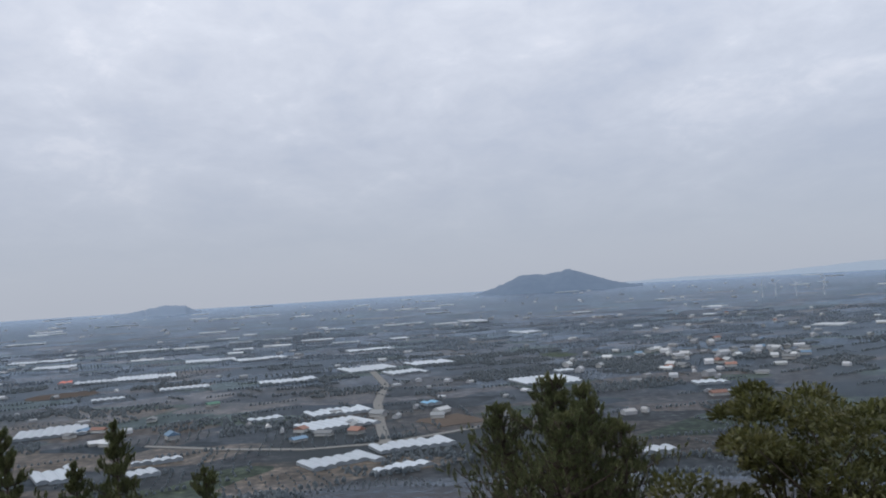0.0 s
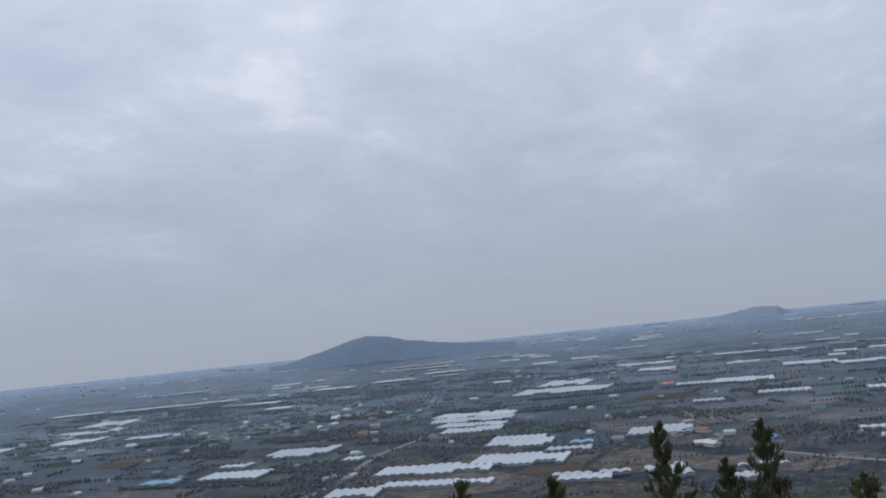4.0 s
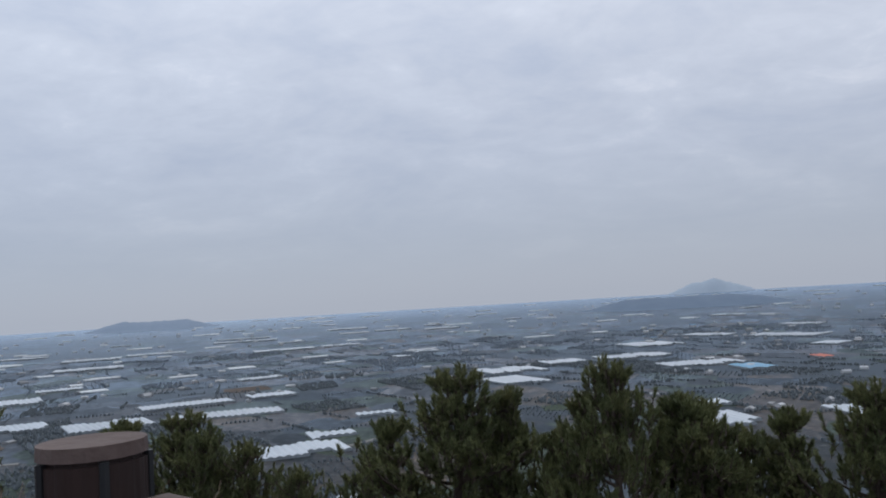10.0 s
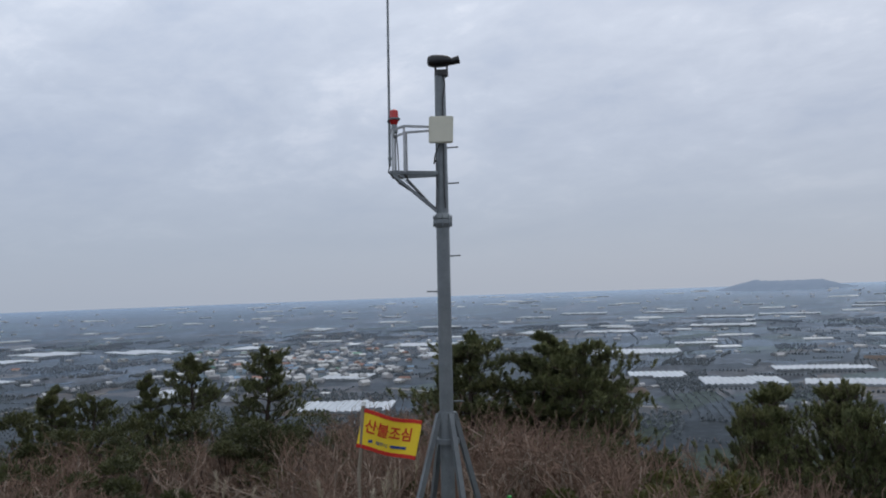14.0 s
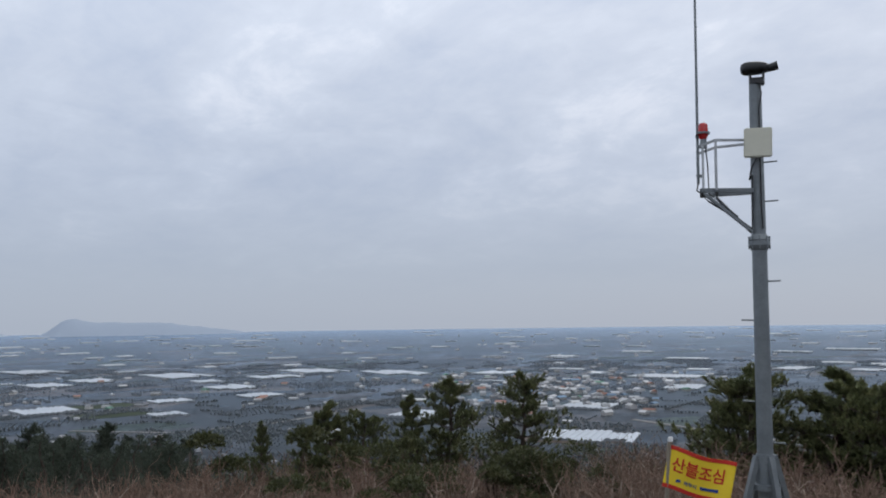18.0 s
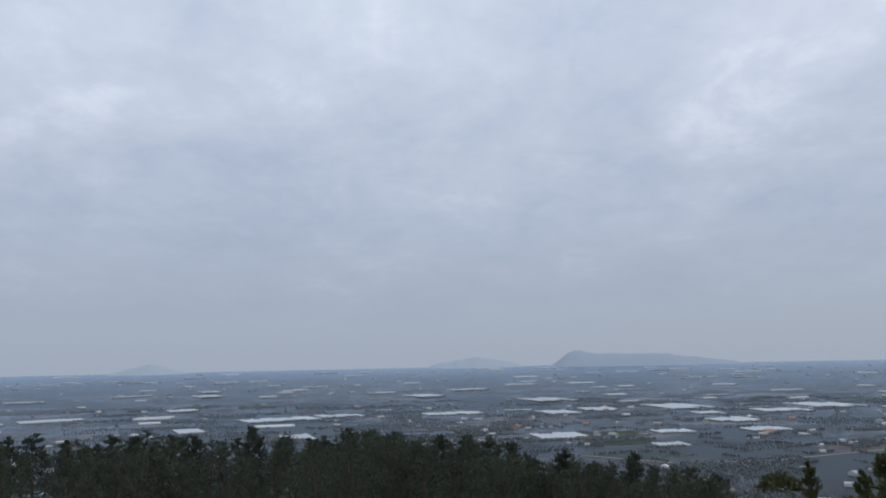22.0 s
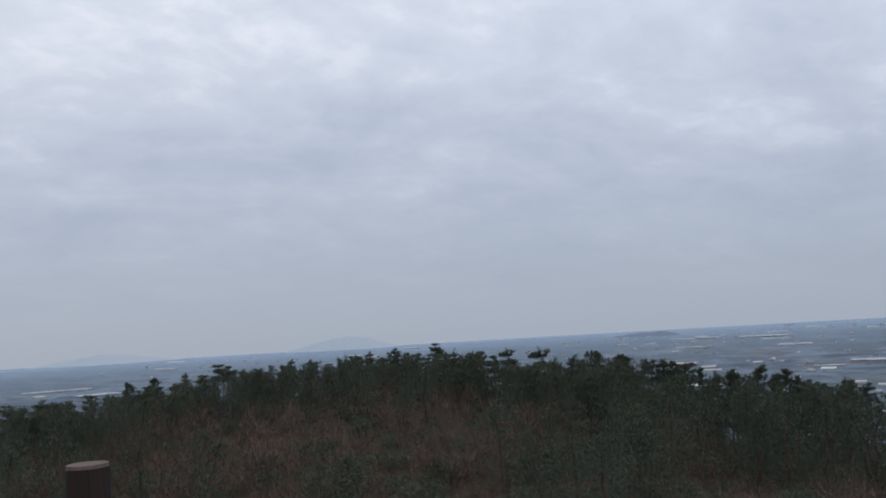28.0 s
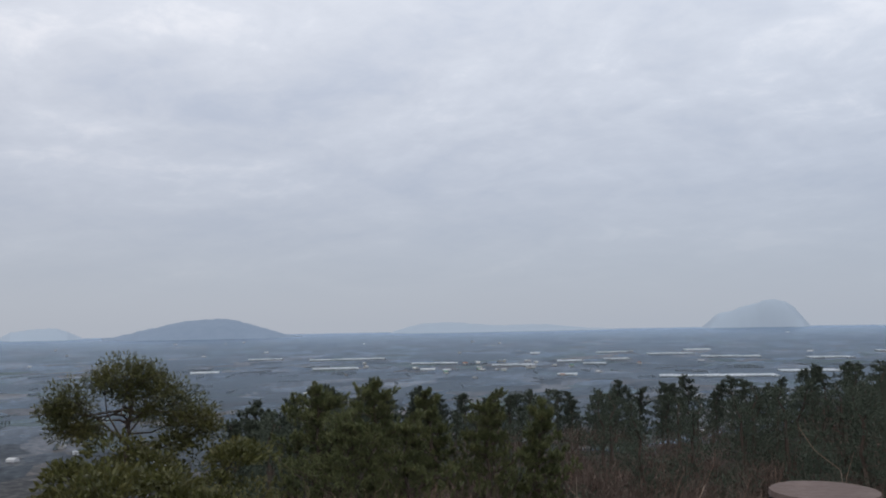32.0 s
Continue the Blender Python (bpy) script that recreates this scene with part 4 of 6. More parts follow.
def bare_bush_tris(seed, high, spread, stems=5, levels=4, thick=0.012, forks=(2, 4), split=False):
    """A leafless bush: crooked stems that fork again and again into fine twigs."""
    rng = np.random.default_rng(seed)
    kinds = [([], []) for _ in range(2)]

    def grow(base, way, length, r, level):
        n = 5 if level == 0 else 4 if level == 1 else 3
        pts, d = [base], way
        for _ in range(n - 1):
            d = unit(d + rng.normal(0, 0.36, 3) + [0, 0, 0.12])
            pts.append(pts[-1] + d * length / (n - 1))
        pts = np.array(pts)
        store = kinds[0 if level < 3 else 1]
        store[0].append(pts)
        store[1].append(np.linspace(r, r * 0.55, n))
        if level == levels:
            return
        for k in range(int(rng.integers(forks[0], forks[1] + 1))):
            w = 1.0 if k == 0 else rng.uniform(0.35, 1.0)
            b = np.array([np.interp(w * (n - 1), np.arange(n), pts[:, i]) for i in range(3)])
            turn = unit(d + rng.normal(0, 0.55 if level else 0.45, 3) + [0, 0, 0.15])
            grow(b, turn, length * rng.uniform(0.52, 0.78), r * 0.56, level + 1)

    for _ in range(stems):
        a = rng.uniform(0, 2 * np.pi)
        lean = np.array([math.cos(a), math.sin(a), 0]) * rng.uniform(0.1, 0.9) * spread / high
        grow(np.array([math.cos(a), math.sin(a), 0]) * 0.06 * spread, unit(lean + [0, 0, 1.0]), high * rng.uniform(0.32, 0.46), thick, 0)
    if split:
        return limb_tris(*kinds[0], 5), limb_tris(*kinds[1], 3)
    return limb_tris(kinds[0][0] + kinds[1][0], kinds[0][1] + kinds[1][1], 3)


def brush_tris(seed, high, spread, twigs=190):
    """A far leafless bush as a cloud of single fine twigs."""
    g = np.random.default_rng(seed)
    c = unit(g.normal(size=(twigs, 3))) * g.uniform(0.1, 1.0, (twigs, 1)) * [spread, spread, high * 0.5] + [0, 0, high * 0.45]
    way = unit(c * [0.5 / spread, 0.5 / spread, 0.0] + g.normal(0, 0.42, (twigs, 3)) + [0, 0, 0.9])
    return blades(c - way * 0.2, way, g.uniform(0.35, 0.9, twigs) * high * 0.36, g.uniform(0.010, 0.028, twigs), g)


def scatter_tris(kinds, places, rng):
    """Copies of loose-triangle plants at (x, y, z, size) joined into one array."""
    out = []
    for i, (x, y, z, s) in enumerate(places):
        t = kinds[i % len(kinds)]
        a = rng.uniform(0, 6.283)
        ca, sa = math.cos(a) * s, math.sin(a) * s
        out.append(t @ np.array([[ca, sa, 0], [-sa, ca, 0], [0, 0, s]]) + [x, y, z])
    return np.concatenate(out)


# pines close in front of the deck: heading, distance, height of the top over the eye
PINE_KINDS = [pine_meshes(seed, 3.0, sp, 44, 22, 50, 0.050, 0.0062, 0.10, lean=0.05, loose=0.17, rise=(0.15, 0.6), gap=0.08, taper=1.0) for seed, sp in ((11, 1.75), (23, 1.5), (37, 2.0), (52, 1.0))]
WEST_EDGE, SOUTH_EDGE = (-1.70, -0.33), (-1.95, -1.0)
# stood off from the deck's edge or from its middle: heading, distance, elevation of the top, kind, breadth
NEAR_PINES = [(92.0, 7.2, -3.9, 1, 1.05), (88.9, 7.3, -5.5, 3, 1.0), (95.2, 7.5, -7.0, 3, 1.0), (81.4, 6.6, -3.85, 1, 0.8), (84.2, 6.9, -6.2, 3, 0.8), (86.0, 7.6, -8.4, 2, 0.8), (76.4, 6.9, -6.2, 3, 1.1),
              (75.0, 7.2, -6.7, 3, 1.0), (78.8, 7.2, -6.9, 0, 0.9), (73.6, 7.6, -8.9, 2, 0.8), (66.2, 7.2, -5.9, 1, 0.9), (64.4, 7.4, -6.5, 3, 1.0), (69.7, 7.8, -7.5, 3, 1.1), (62.4, 8.2, -9.0, 2, 0.8),
              (57.1, 9.5, -8.1, 3, 0.8), (109.0, 15.0, -5.6, 1, 1.2), (111.8, 16.0, -5.8, 3, 1.4), (105.2, 13.5, -8.0, 2, 0.9), (102.0, 11.5, -10.0, 2, 0.8), (107.0, 14.0, -7.0, 0, 0.9), (113.6, 15.0, -7.2, 1, 1.0),
              (36.0, 14.0, -9.4, 3, 0.8), (30.2, 14.0, -9.6, 3, 0.8), (34.0, 13.0, -10.8, 3, 0.8), (98.4, 9.5, -9.6, 0, 0.8), (90.6, 8.4, -7.4, 0, 0.8)]
MIDDLE_PINES = [(21.8, 24.0, -7.05, 3, 0.8), (24.2, 24.0, -9.3, 3, 0.9), (27.5, 24.0, -6.75, 3, 0.8), (16.6, 23.0, -10.6, 1, 0.8), (353.2, 15.5, -5.85, 1, 1.0), (351.1, 15.0, -6.6, 1, 0.9), (356.3, 16.0, -7.7, 0, 0.9),
                (348.8, 14.5, -9.3, 2, 0.9), (353.0, 14.0, -8.4, 2, 1.0)]
SOUTH_PINES = [(129.7, 24.0, -2.9, 1, 1.5), (126.4, 24.0, -2.85, 3, 1.9), (123.5, 23.5, -3.7, 2, 1.2), (131.4, 25.0, -4.4, 0, 1.1), (121.6, 24.0, -5.4, 2, 1.0), (149.0, 42.0, -3.6, 1, 1.25), (144.2, 42.0, -3.25, 1, 1.3),
               (151.0, 42.5, -4.6, 3, 1.2), (156.3, 36.0, -4.9, 3, 1.4), (154.2, 36.0, -5.7, 2, 1.1), (158.8, 37.0, -6.5, 3, 1.0), (161.3, 38.0, -6.1, 3, 0.8)]
MID_KINDS = [pine_meshes(410 + i, 4.5, sp, 36, 20, 44, 0.10, 0.013, 0.17, lean=ln, bare=ba, rise=(0.1, 0.6), loose=0.15, gap=0.10, taper=ta) for i, (sp, ln, ba, ta) in enumerate([(2.0, 0.05, 0.12, 0.95), (1.75, 0.08, 0.15, 0.9), (2.2, 0.1, 0.25, 0.75), (1.4, 0.04, 0.1, 1.0)])]
rng = np.random.default_rng(8)
EAST_PINES = [(301.1, 42.0, -3.7, 1, 1.2), (297.0, 44.0, -3.5, 1, 1.15), (293.0, 46.0, -4.1, 3, 1.2), (289.4, 45.0, -4.5, 0, 1.0), (299.0, 36.0, -5.6, 2, 1.1), (294.8, 36.0, -5.9, 0, 1.1), (286.0, 44.0, -4.7, 3, 1.1)]
for (ox, oy), rows in ((WEST_EDGE, NEAR_PINES), ((0, 0), MIDDLE_PINES), (SOUTH_EDGE, SOUTH_PINES), ((-0.1, -1.3), EAST_PINES)):
    for az, r, el, kind, broad in rows:
        x, y = ox - math.sin(radians(az)) * r, oy + math.cos(radians(az)) * r
        top = EYE + r * math.tan(radians(el))
        z = min(float(ground_z(x, y)), top - 1.2)
        size = (top - z) / (3.02 if r < 20 else 4.5)
        plant("pine_tree", PINE_KINDS[kind] if r < 20 else MID_KINDS[kind], (x, y, z), float(rng.uniform(0, 360)), size, "dark green young black pine with upright shoots on the slope", "pine tree", "pines below the deck", broad)

# round evergreen trees
LEAFY = [leaf_bush_meshes(3, 3.0, 1.35, 8200, 0.085, 22), leaf_bush_meshes(9, 3.0, 1.1, 7000, 0.085, 20), leaf_bush_meshes(14, 3.0, 1.6, 8200, 0.08, 24)]
for az, r, top, kind in [(338.6, 13.0, -1.55, 0), (334.6, 12.5, -1.85, 2), (310.8, 14.0, -1.75, 0), (306.8, 15.0, -1.75, 2),
                         (305.5, 14.0, -2.3, 2), (330.0, 12.0, -2.0, 0), (119.0, 14.0, -2.3, 1), (113.4, 13.0, -2.0, 1)]:
    x, y, z = spot(az, r)
    plant("evergreen_tree", LEAFY[kind], (x, y, z - 0.1), float(rng.uniform(0, 360)), (EYE + top - z) / 2.8, "olive-green broadleaf evergreen tree with a rounded crown", "tree", "evergreen trees on the slope")

SHRUBS = [leaf_bush_meshes(21, 3.0, 1.5, 7000, 0.085, 14, 0.15, M_LEAF_DARK), leaf_bush_meshes(26, 3.0, 1.1, 6000, 0.085, 11, 0.2, M_LEAF_DARK), leaf_bush_meshes(33, 3.0, 1.8, 7500, 0.085, 16, 0.1, M_LEAF_DARK)]
for az, r, top, kind in [(149, 24, -2.7, 0), (144, 25, -2.9, 2), (156.4, 22, -2.1, 1), (152.5, 24, -2.7, 1), (147.5, 15.5, -2.2, 1), (155.5, 15, -2.0, 0), (151.5, 15.5, -2.3, 1), (140, 26, -3.2, 2), (125, 17, -3.0, 1), (118, 15, -2.6, 0), (121, 19, -2.8, 2),
                         (115, 15, -2.5, 1), (112.5, 14, -2.4, 0), (107, 11, -2.3, 2), (103, 10, -2.2, 0), (137, 20, -3.2, 1), (133, 18, -3.0, 0)]:
    x, y, z = spot(az, r)
    plant("evergreen_shrub", SHRUBS[kind], (x, y, z - 0.15), float(rng.uniform(0, 360)), max(0.35, (EYE + top - z) / 2.8), "dark olive evergreen shrub in the winter brush", "shrub", "evergreen shrubs by the path")

# an open-crowned evergreen whose limbs show under the leaves
def open_tree_meshes(lobes, fork, foot, leaves=17000, size=0.06):
    """Limbs from a fork to flattened leaf clumps (x, y, z, radius)."""
    g = np.random.default_rng(31)
    c = np.array([l[:3] for l in lobes])
    rad = np.array([l[3] for l in lobes])
    k = g.integers(0, len(lobes), leaves)
    d = unit(g.normal(size=(leaves, 3)))
    base = c[k] + d * (rad[k] * g.uniform(0.2, 1.15, leaves))[:, None] * [1.1, 1.1, 0.75]
    way = unit(d + g.normal(0, 0.6, (leaves, 3)) + [0, 0, 0.4])
    crown = blades(base, way, size * g.uniform(0.8, 1.5, leaves), size * 0.2 * g.uniform(0.8, 1.4, leaves), g)
    f = np.array([0.1, 0, fork])
    paths, radii = [np.stack([[0.2, 0, foot], [0.12, 0.02, (foot + fork) / 2], f])], [np.array([0.06, 0.05, 0.04])]
    top = np.array([0.05, 0, -0.85])
    paths.append(np.stack([f, f * 0.5 + top * 0.5 + [0.09, 0, 0], top]))
    radii.append(np.array([0.034, 0.024, 0.01]))
    for p in c:
        start = f + (top - f) * g.uniform(0.0, 0.6)
        mid = start * 0.5 + p * 0.5 + g.normal(0, 0.10, 3) + [0, 0, -0.05]
        paths.append(np.stack([start, start * 0.7 + mid * 0.3 + g.normal(0, 0.05, 3), mid, p]))
        radii.append(np.array([0.024, 0.02, 0.014, 0.006]))
        for _ in range(4):
            paths.append(np.stack([mid * 0.4 + p * 0.6, p + g.normal(0, 0.2, 3) * [1, 1, 0.4]]))
            radii.append(np.array([0.014, 0.005]))
    return mesh_tris("trunk", limb_tris(paths, radii, 5), M_BARK), mesh_tris("crown", crown, M_LEAF)


x, y, z = spot(309.8, 15.6)
plant("evergreen_tree", open_tree_meshes([(0, 0, -.76, .42), (.36, .1, -.80, .36), (-.3, -.1, -.92, .3), (-.85, 0, -1.15, .42), (-.8, .2, -1.48, .4), (-1.1, 0, -1.4, .3), (.75, 0, -1.12, .4), (1.05, .1, -1.35, .42),
                                          (1.35, -.1, -1.62, .36), (.5, .3, -1.0, .35), (.95, 0, -1.7, .35), (-.55, 0, -1.8, .28), (.1, 0, -1.15, .3), (.45, 0, -1.5, .3), (-.9, .1, -1.75, .32), (1.5, 0, -1.85, .3)], -2.1, z - EYE - 0.2),
      (x, y, EYE), 312.9, 1.0, "dark evergreen tree with an open layered crown and bare limbs", "tree", "evergreen trees on the slope")

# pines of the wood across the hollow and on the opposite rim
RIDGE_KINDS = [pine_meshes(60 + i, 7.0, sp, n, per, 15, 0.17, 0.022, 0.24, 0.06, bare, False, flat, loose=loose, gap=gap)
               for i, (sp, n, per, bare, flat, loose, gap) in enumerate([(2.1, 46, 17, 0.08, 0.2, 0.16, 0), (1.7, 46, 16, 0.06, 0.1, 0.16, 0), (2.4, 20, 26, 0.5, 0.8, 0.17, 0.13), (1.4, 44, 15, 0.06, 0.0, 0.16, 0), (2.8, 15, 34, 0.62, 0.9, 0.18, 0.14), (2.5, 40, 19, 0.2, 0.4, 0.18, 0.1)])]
SKY = np.array([(163, -6.5), (168, -6.0), (174, -5.7), (179, -4.6), (186, -3.95), (194, -3.9), (198, -3.9), (203, -4.3), (206, -3.95), (212, -3.8), (216, -3.5), (220, -2.9), (224, -2.25), (227.5, -1.5), (231, -1.15), (238, -1.0),
                (242.5, -0.9), (248, -1.05), (254.5, -1.5), (257, -1.9), (261.5, -2.25), (266, -2.9), (270.6, -3.2), (275, -3.7), (278, -3.7), (284, -4.0), (289, -4.5), (293, -4.15), (297, -3.55), (301, -3.7), (306, -4.7)])


def loose_tris(me):
    co = np.zeros(len(me.vertices) * 3, np.float32)
    me.vertices.foreach_get("co", co)
    return co.reshape(-1, 3, 3)


RIDGE_TRIS = [[loose_tris(trunk)[:64], loose_tris(crown)[::4]] for trunk, crown in RIDGE_KINDS]
deep_trunks, deep_crowns = [], []


def ridge_tree(az, r, drop, rng, kinds=(0, 1, 3, 5), single=True):
    """A pine whose top comes just under the skyline of the wood."""
    x, y, z = spot(az, r)
    el = np.interp(az, SKY[:, 0], SKY[:, 1]) + (0.55 if 198 < az < 229 else 0.35) - drop
    high = float(np.clip(EYE + r * math.tan(radians(el)) - z, 2.2, 9.5)) * float(rng.uniform(0.84, 1.06))
    kind = kinds[int(rng.integers(0, len(kinds)))]
    if not single:
        a, s = float(rng.uniform(0, 6.283)), high / 7.0
        turn = np.array([[math.cos(a) * s * 1.3, math.sin(a) * s * 1.3, 0], [-math.sin(a) * s * 1.3, math.cos(a) * s * 1.3, 0], [0, 0, s]])
        for store, tris in zip((deep_trunks, deep_crowns), RIDGE_TRIS[kind]):
            store.append(tris @ turn + [x, y, z - 0.2])
        return
    plant("pine_tree", RIDGE_KINDS[kind], (x, y, z - 0.2), float(rng.uniform(0, 360)), high / 7.0, "dark green black pine in the wood on the rim", "pine tree", "pines of the rim wood", 1.3)


for az in np.arange(164, 305, 0.8):
    r = float(np.interp(az, [164, 180, 215, 226, 238, 256, 268, 290, 305], [46, 85, 105, 112, 150, 145, 105, 78, 62]) * rng.uniform(0.93, 1.08))
    ridge_tree(float(az + rng.uniform(-0.4, 0.4)), r, float(abs(rng.normal(0, 0.42)) - 0.05), rng, (0, 1, 3, 5) if az < 228 or az > 268 else (0, 1, 2, 2, 4, 5))
for _ in range(120):
    az = float(rng.uniform(174, 303))
    r = float(np.interp(az, [172, 180, 215, 226, 238, 256, 268, 290, 305], [52, 70, 88, 95, 132, 128, 85, 62, 50]) * rng.uniform(0.8, 1.0))
    if not 226 < az < 264 or rng.random() < 0.3:
        ridge_tree(az, r, float(rng.uniform(0.4, 1.8)), rng, single=False)
for _ in range(120):
    az = float(rng.uniform(168, 228))
    r = float(np.interp(az, [164, 180, 215, 228], [46, 82, 102, 110]) * rng.uniform(0.78, 1.0))
    ridge_tree(az, r, float(rng.uniform(0.2, 1.6)), rng, single=False)
for _ in range(70):
    az = float(rng.uniform(163, 186))
    r = float(np.interp(az, [163, 170, 180, 186], [44, 52, 80, 86]) * rng.uniform(0.85, 1.05))
    ridge_tree(az, r, float(rng.uniform(0.3, 1.1)), rng, single=False)
for _ in range(150):
    az = float(rng.uniform(224, 266))
    r = float(np.interp(az, [224, 226, 238, 256, 268], [105, 108, 146, 141, 100]) * rng.uniform(0.86, 1.0))
    ridge_tree(az, r, float(rng.uniform(0.15, 1.0 if 236 < az < 252 else 2.0)), rng, (0, 1, 3, 5, 2), single=False)
for _ in range(130):
    az = float(rng.uniform(224, 264))
    r = float(np.interp(az, [224, 226, 238, 256, 268], [105, 108, 146, 141, 100]) * rng.uniform(0.94, 1.03))
    ridge_tree(az, r, float(rng.uniform(0.2, 0.75)), rng, (0, 1, 5), single=False)
for _ in range(70):
    az = float(rng.uniform(222, 268))
    lim = float(np.interp(az, [222, 226, 238, 256, 268], [100, 106, 146, 141, 100]))
    if rng.random() < (0.35 if 234 < az < 258 else 1.0):
        ridge_tree(az, lim * float(rng.uniform(0.5, 0.95)), float(rng.uniform(0.9, 5.0)), rng, (0, 1, 3, 5), single=False)
tagged(new("deep_wood_trunks", mesh_tris("deep_wood_trunks", np.concatenate(deep_trunks), M_BARK)), "dark trunks and limbs of the pines deeper in the wood", "wood", kind="stuff")
tagged(new("deep_wood", mesh_tris("deep_wood", np.concatenate(deep_crowns), M_NEEDLE_SHADED)), "dark green crowns of the pines deeper in the wood", "wood", kind="stuff")
# a few taller pines that stand out over the rim
for az, el, kind in [(238.2, -0.42, 4), (240.0, -0.88, 2), (242.6, -0.76, 5), (244.7, -1.0, 1), (247.8, -0.95, 5), (236.8, -1.12, 2), (235.2, -1.12, 4), (233.0, -1.02, 2), (230.7, -1.08, 2), (254.6, -1.42, 5), (227.5, -1.48, 0)]:
    x, y, z = spot(az, 150)
    plant("pine_tree", RIDGE_KINDS[kind], (x, y, z - 0.2), az * 7, (EYE + 150 * math.tan(radians(el)) - z) / 6.75, "tall black pine with layered crown on the rim", "pine tree", "pines of the rim wood")


# brush on the slopes
MAST_X, MAST_Y = -9.57, -7.74
BARE = [bare_bush_tris(70 + i, 1.0, 0.75, 4, 4, 0.017, (2, 4), split=True) for i in range(5)]
BARE_ME = [(mesh_tris("stem", a, M_STEM), mesh_tris("crown", b, M_TWIG)) for a, b in BARE]


def bare_bush(az, r, high, i):
    x, y, z = spot(az, r)
    plant("bare_bush", BARE_ME[i % 5], (x, y, z - 0.05), float(rng.uniform(0, 360)), high, "leafless brown bush of thin grey-brown twigs", "bush", "bare bushes on the slope")


BUSHLINE = np.array([(112, -7.5), (118, -5.8), (124, -4.6), (130, -4.9), (136, -5.6), (140, -6.6), (150, -6.8), (158, -6.4), (166, -6.6), (176, -6.6), (190, -7.5), (225, -8.5), (262, -7.2), (280, -5.0), (300, -5.4), (312, -6.5)])
for i in range(190):
    az = float(rng.uniform(113, 182) if i < 100 else rng.uniform(182, 312) if i < 140 else rng.uniform(262, 312))
    r = float(rng.uniform(15, 30))
    x, y, z = spot(az, r)
    top = EYE + r * math.tan(radians(float(np.interp(az, BUSHLINE[:, 0], BUSHLINE[:, 1]) - abs(rng.normal(0, 1.0)))))
    if math.hypot(x - MAST_X, y - MAST_Y) > 2.6:
        bare_bush(az, r, float(np.clip(top - z, 0.9, 3.6)), i)
for i in range(150):
    az = float(rng.uniform(118, 137) if i < 40 else rng.uniform(148, 182) if i < 82 else rng.uniform(106, 121) if i < 130 else rng.uniform(97, 108))
    r = float(rng.uniform(13, 20) if az > 120 else rng.uniform(10, 16))
    x, y, z = spot(az, r)
    line = float(np.interp(az, [100, 108, 116, 122, 130, 137, 148, 156, 166, 182], [-10.8, -8.0, -6.8, -5.4, -4.8, -5.6, -6.2, -5.8, -5.9, -6.4]))
    if math.hypot(x - MAST_X, y - MAST_Y) > 2.6:
        bare_bush(az, r, float(np.clip(EYE + r * math.tan(radians(line - abs(float(rng.normal(0, 0.9))))) - z, 0.8, 3.4)), i)
for i in range(64):
    az = float(rng.uniform(45, 112))
    bare_bush(az, float(rng.uniform(5.5, 8.5)), float(rng.uniform(1.2, 2.1)) * (1.0 if az > 60 else 0.8), i)

SLENDER = [[mesh_tris(n, t, M_STEM if n == "stem" else M_TWIG) for n, t in zip(("stem", "crown"), bare_bush_tris(82 + i, 1.0, 0.10, 3, 3, 0.006, (2, 3), split=True))] for i in range(2)]
for az, r, top in [(265.2, 15.4, -0.3), (266.2, 14.8, -0.8), (274.7, 17.3, -1.0), (276.0, 16.6, -1.3), (283.0, 17.0, -1.6), (152.5, 24.0, -1.9), (133.5, 19.0, -0.9), (135.5, 20.0, -1.1), (138.0, 21.0, -1.5)]:
    x, y, z = spot(az, r)
    plant("bare_sapling", SLENDER[int(az) % 2], (x, y, z - 0.05), az * 5, (EYE + top - z) * (0.84 if 260 < az < 285 else 0.76), "tall thin leafless sapling rising over the brush", "sapling", "bare saplings")

BRUSH = [brush_tris(90 + i, 2.6, 1.7) for i in range(5)]
places = []
while len(places) < 1250:
    az, r = float(rng.uniform(116, 312)), float(rng.uniform(22, 165))
    if r > np.interp(az, [116, 150, 175, 200, 226, 238, 256, 268, 290, 312], [45, 60, 60, 85, 110, 150, 145, 105, 75, 60]):
        continue
    x, y, z = spot(az, r)
    places.append((x, y, z - 0.1, rng.uniform(0.6, 1.15) * (0.8 if r < 40 else 1.1)))
while len(places) < 1650:
    az, r = float(rng.uniform(262, 312)), float(rng.uniform(26, 72))
    x, y, z = spot(az, r)
    places.append((x, y, z - 0.1, rng.uniform(0.8, 1.35)))
while len(places) < 2500:
    az, r = float(rng.uniform(220, 268)), float(rng.uniform(38, 152))
    x, y, z = spot(az, r)
    places.append((x, y, z - 0.1, rng.uniform(0.7, 1.35) * (1.0 if r < 85 else 1.5)))
tagged(new("brush", mesh_tris("brush", scatter_tris(BRUSH, places, rng), M_TWIG_FAR)), "reddish-brown leafless winter brush covering the slopes", "brush", kind="stuff")

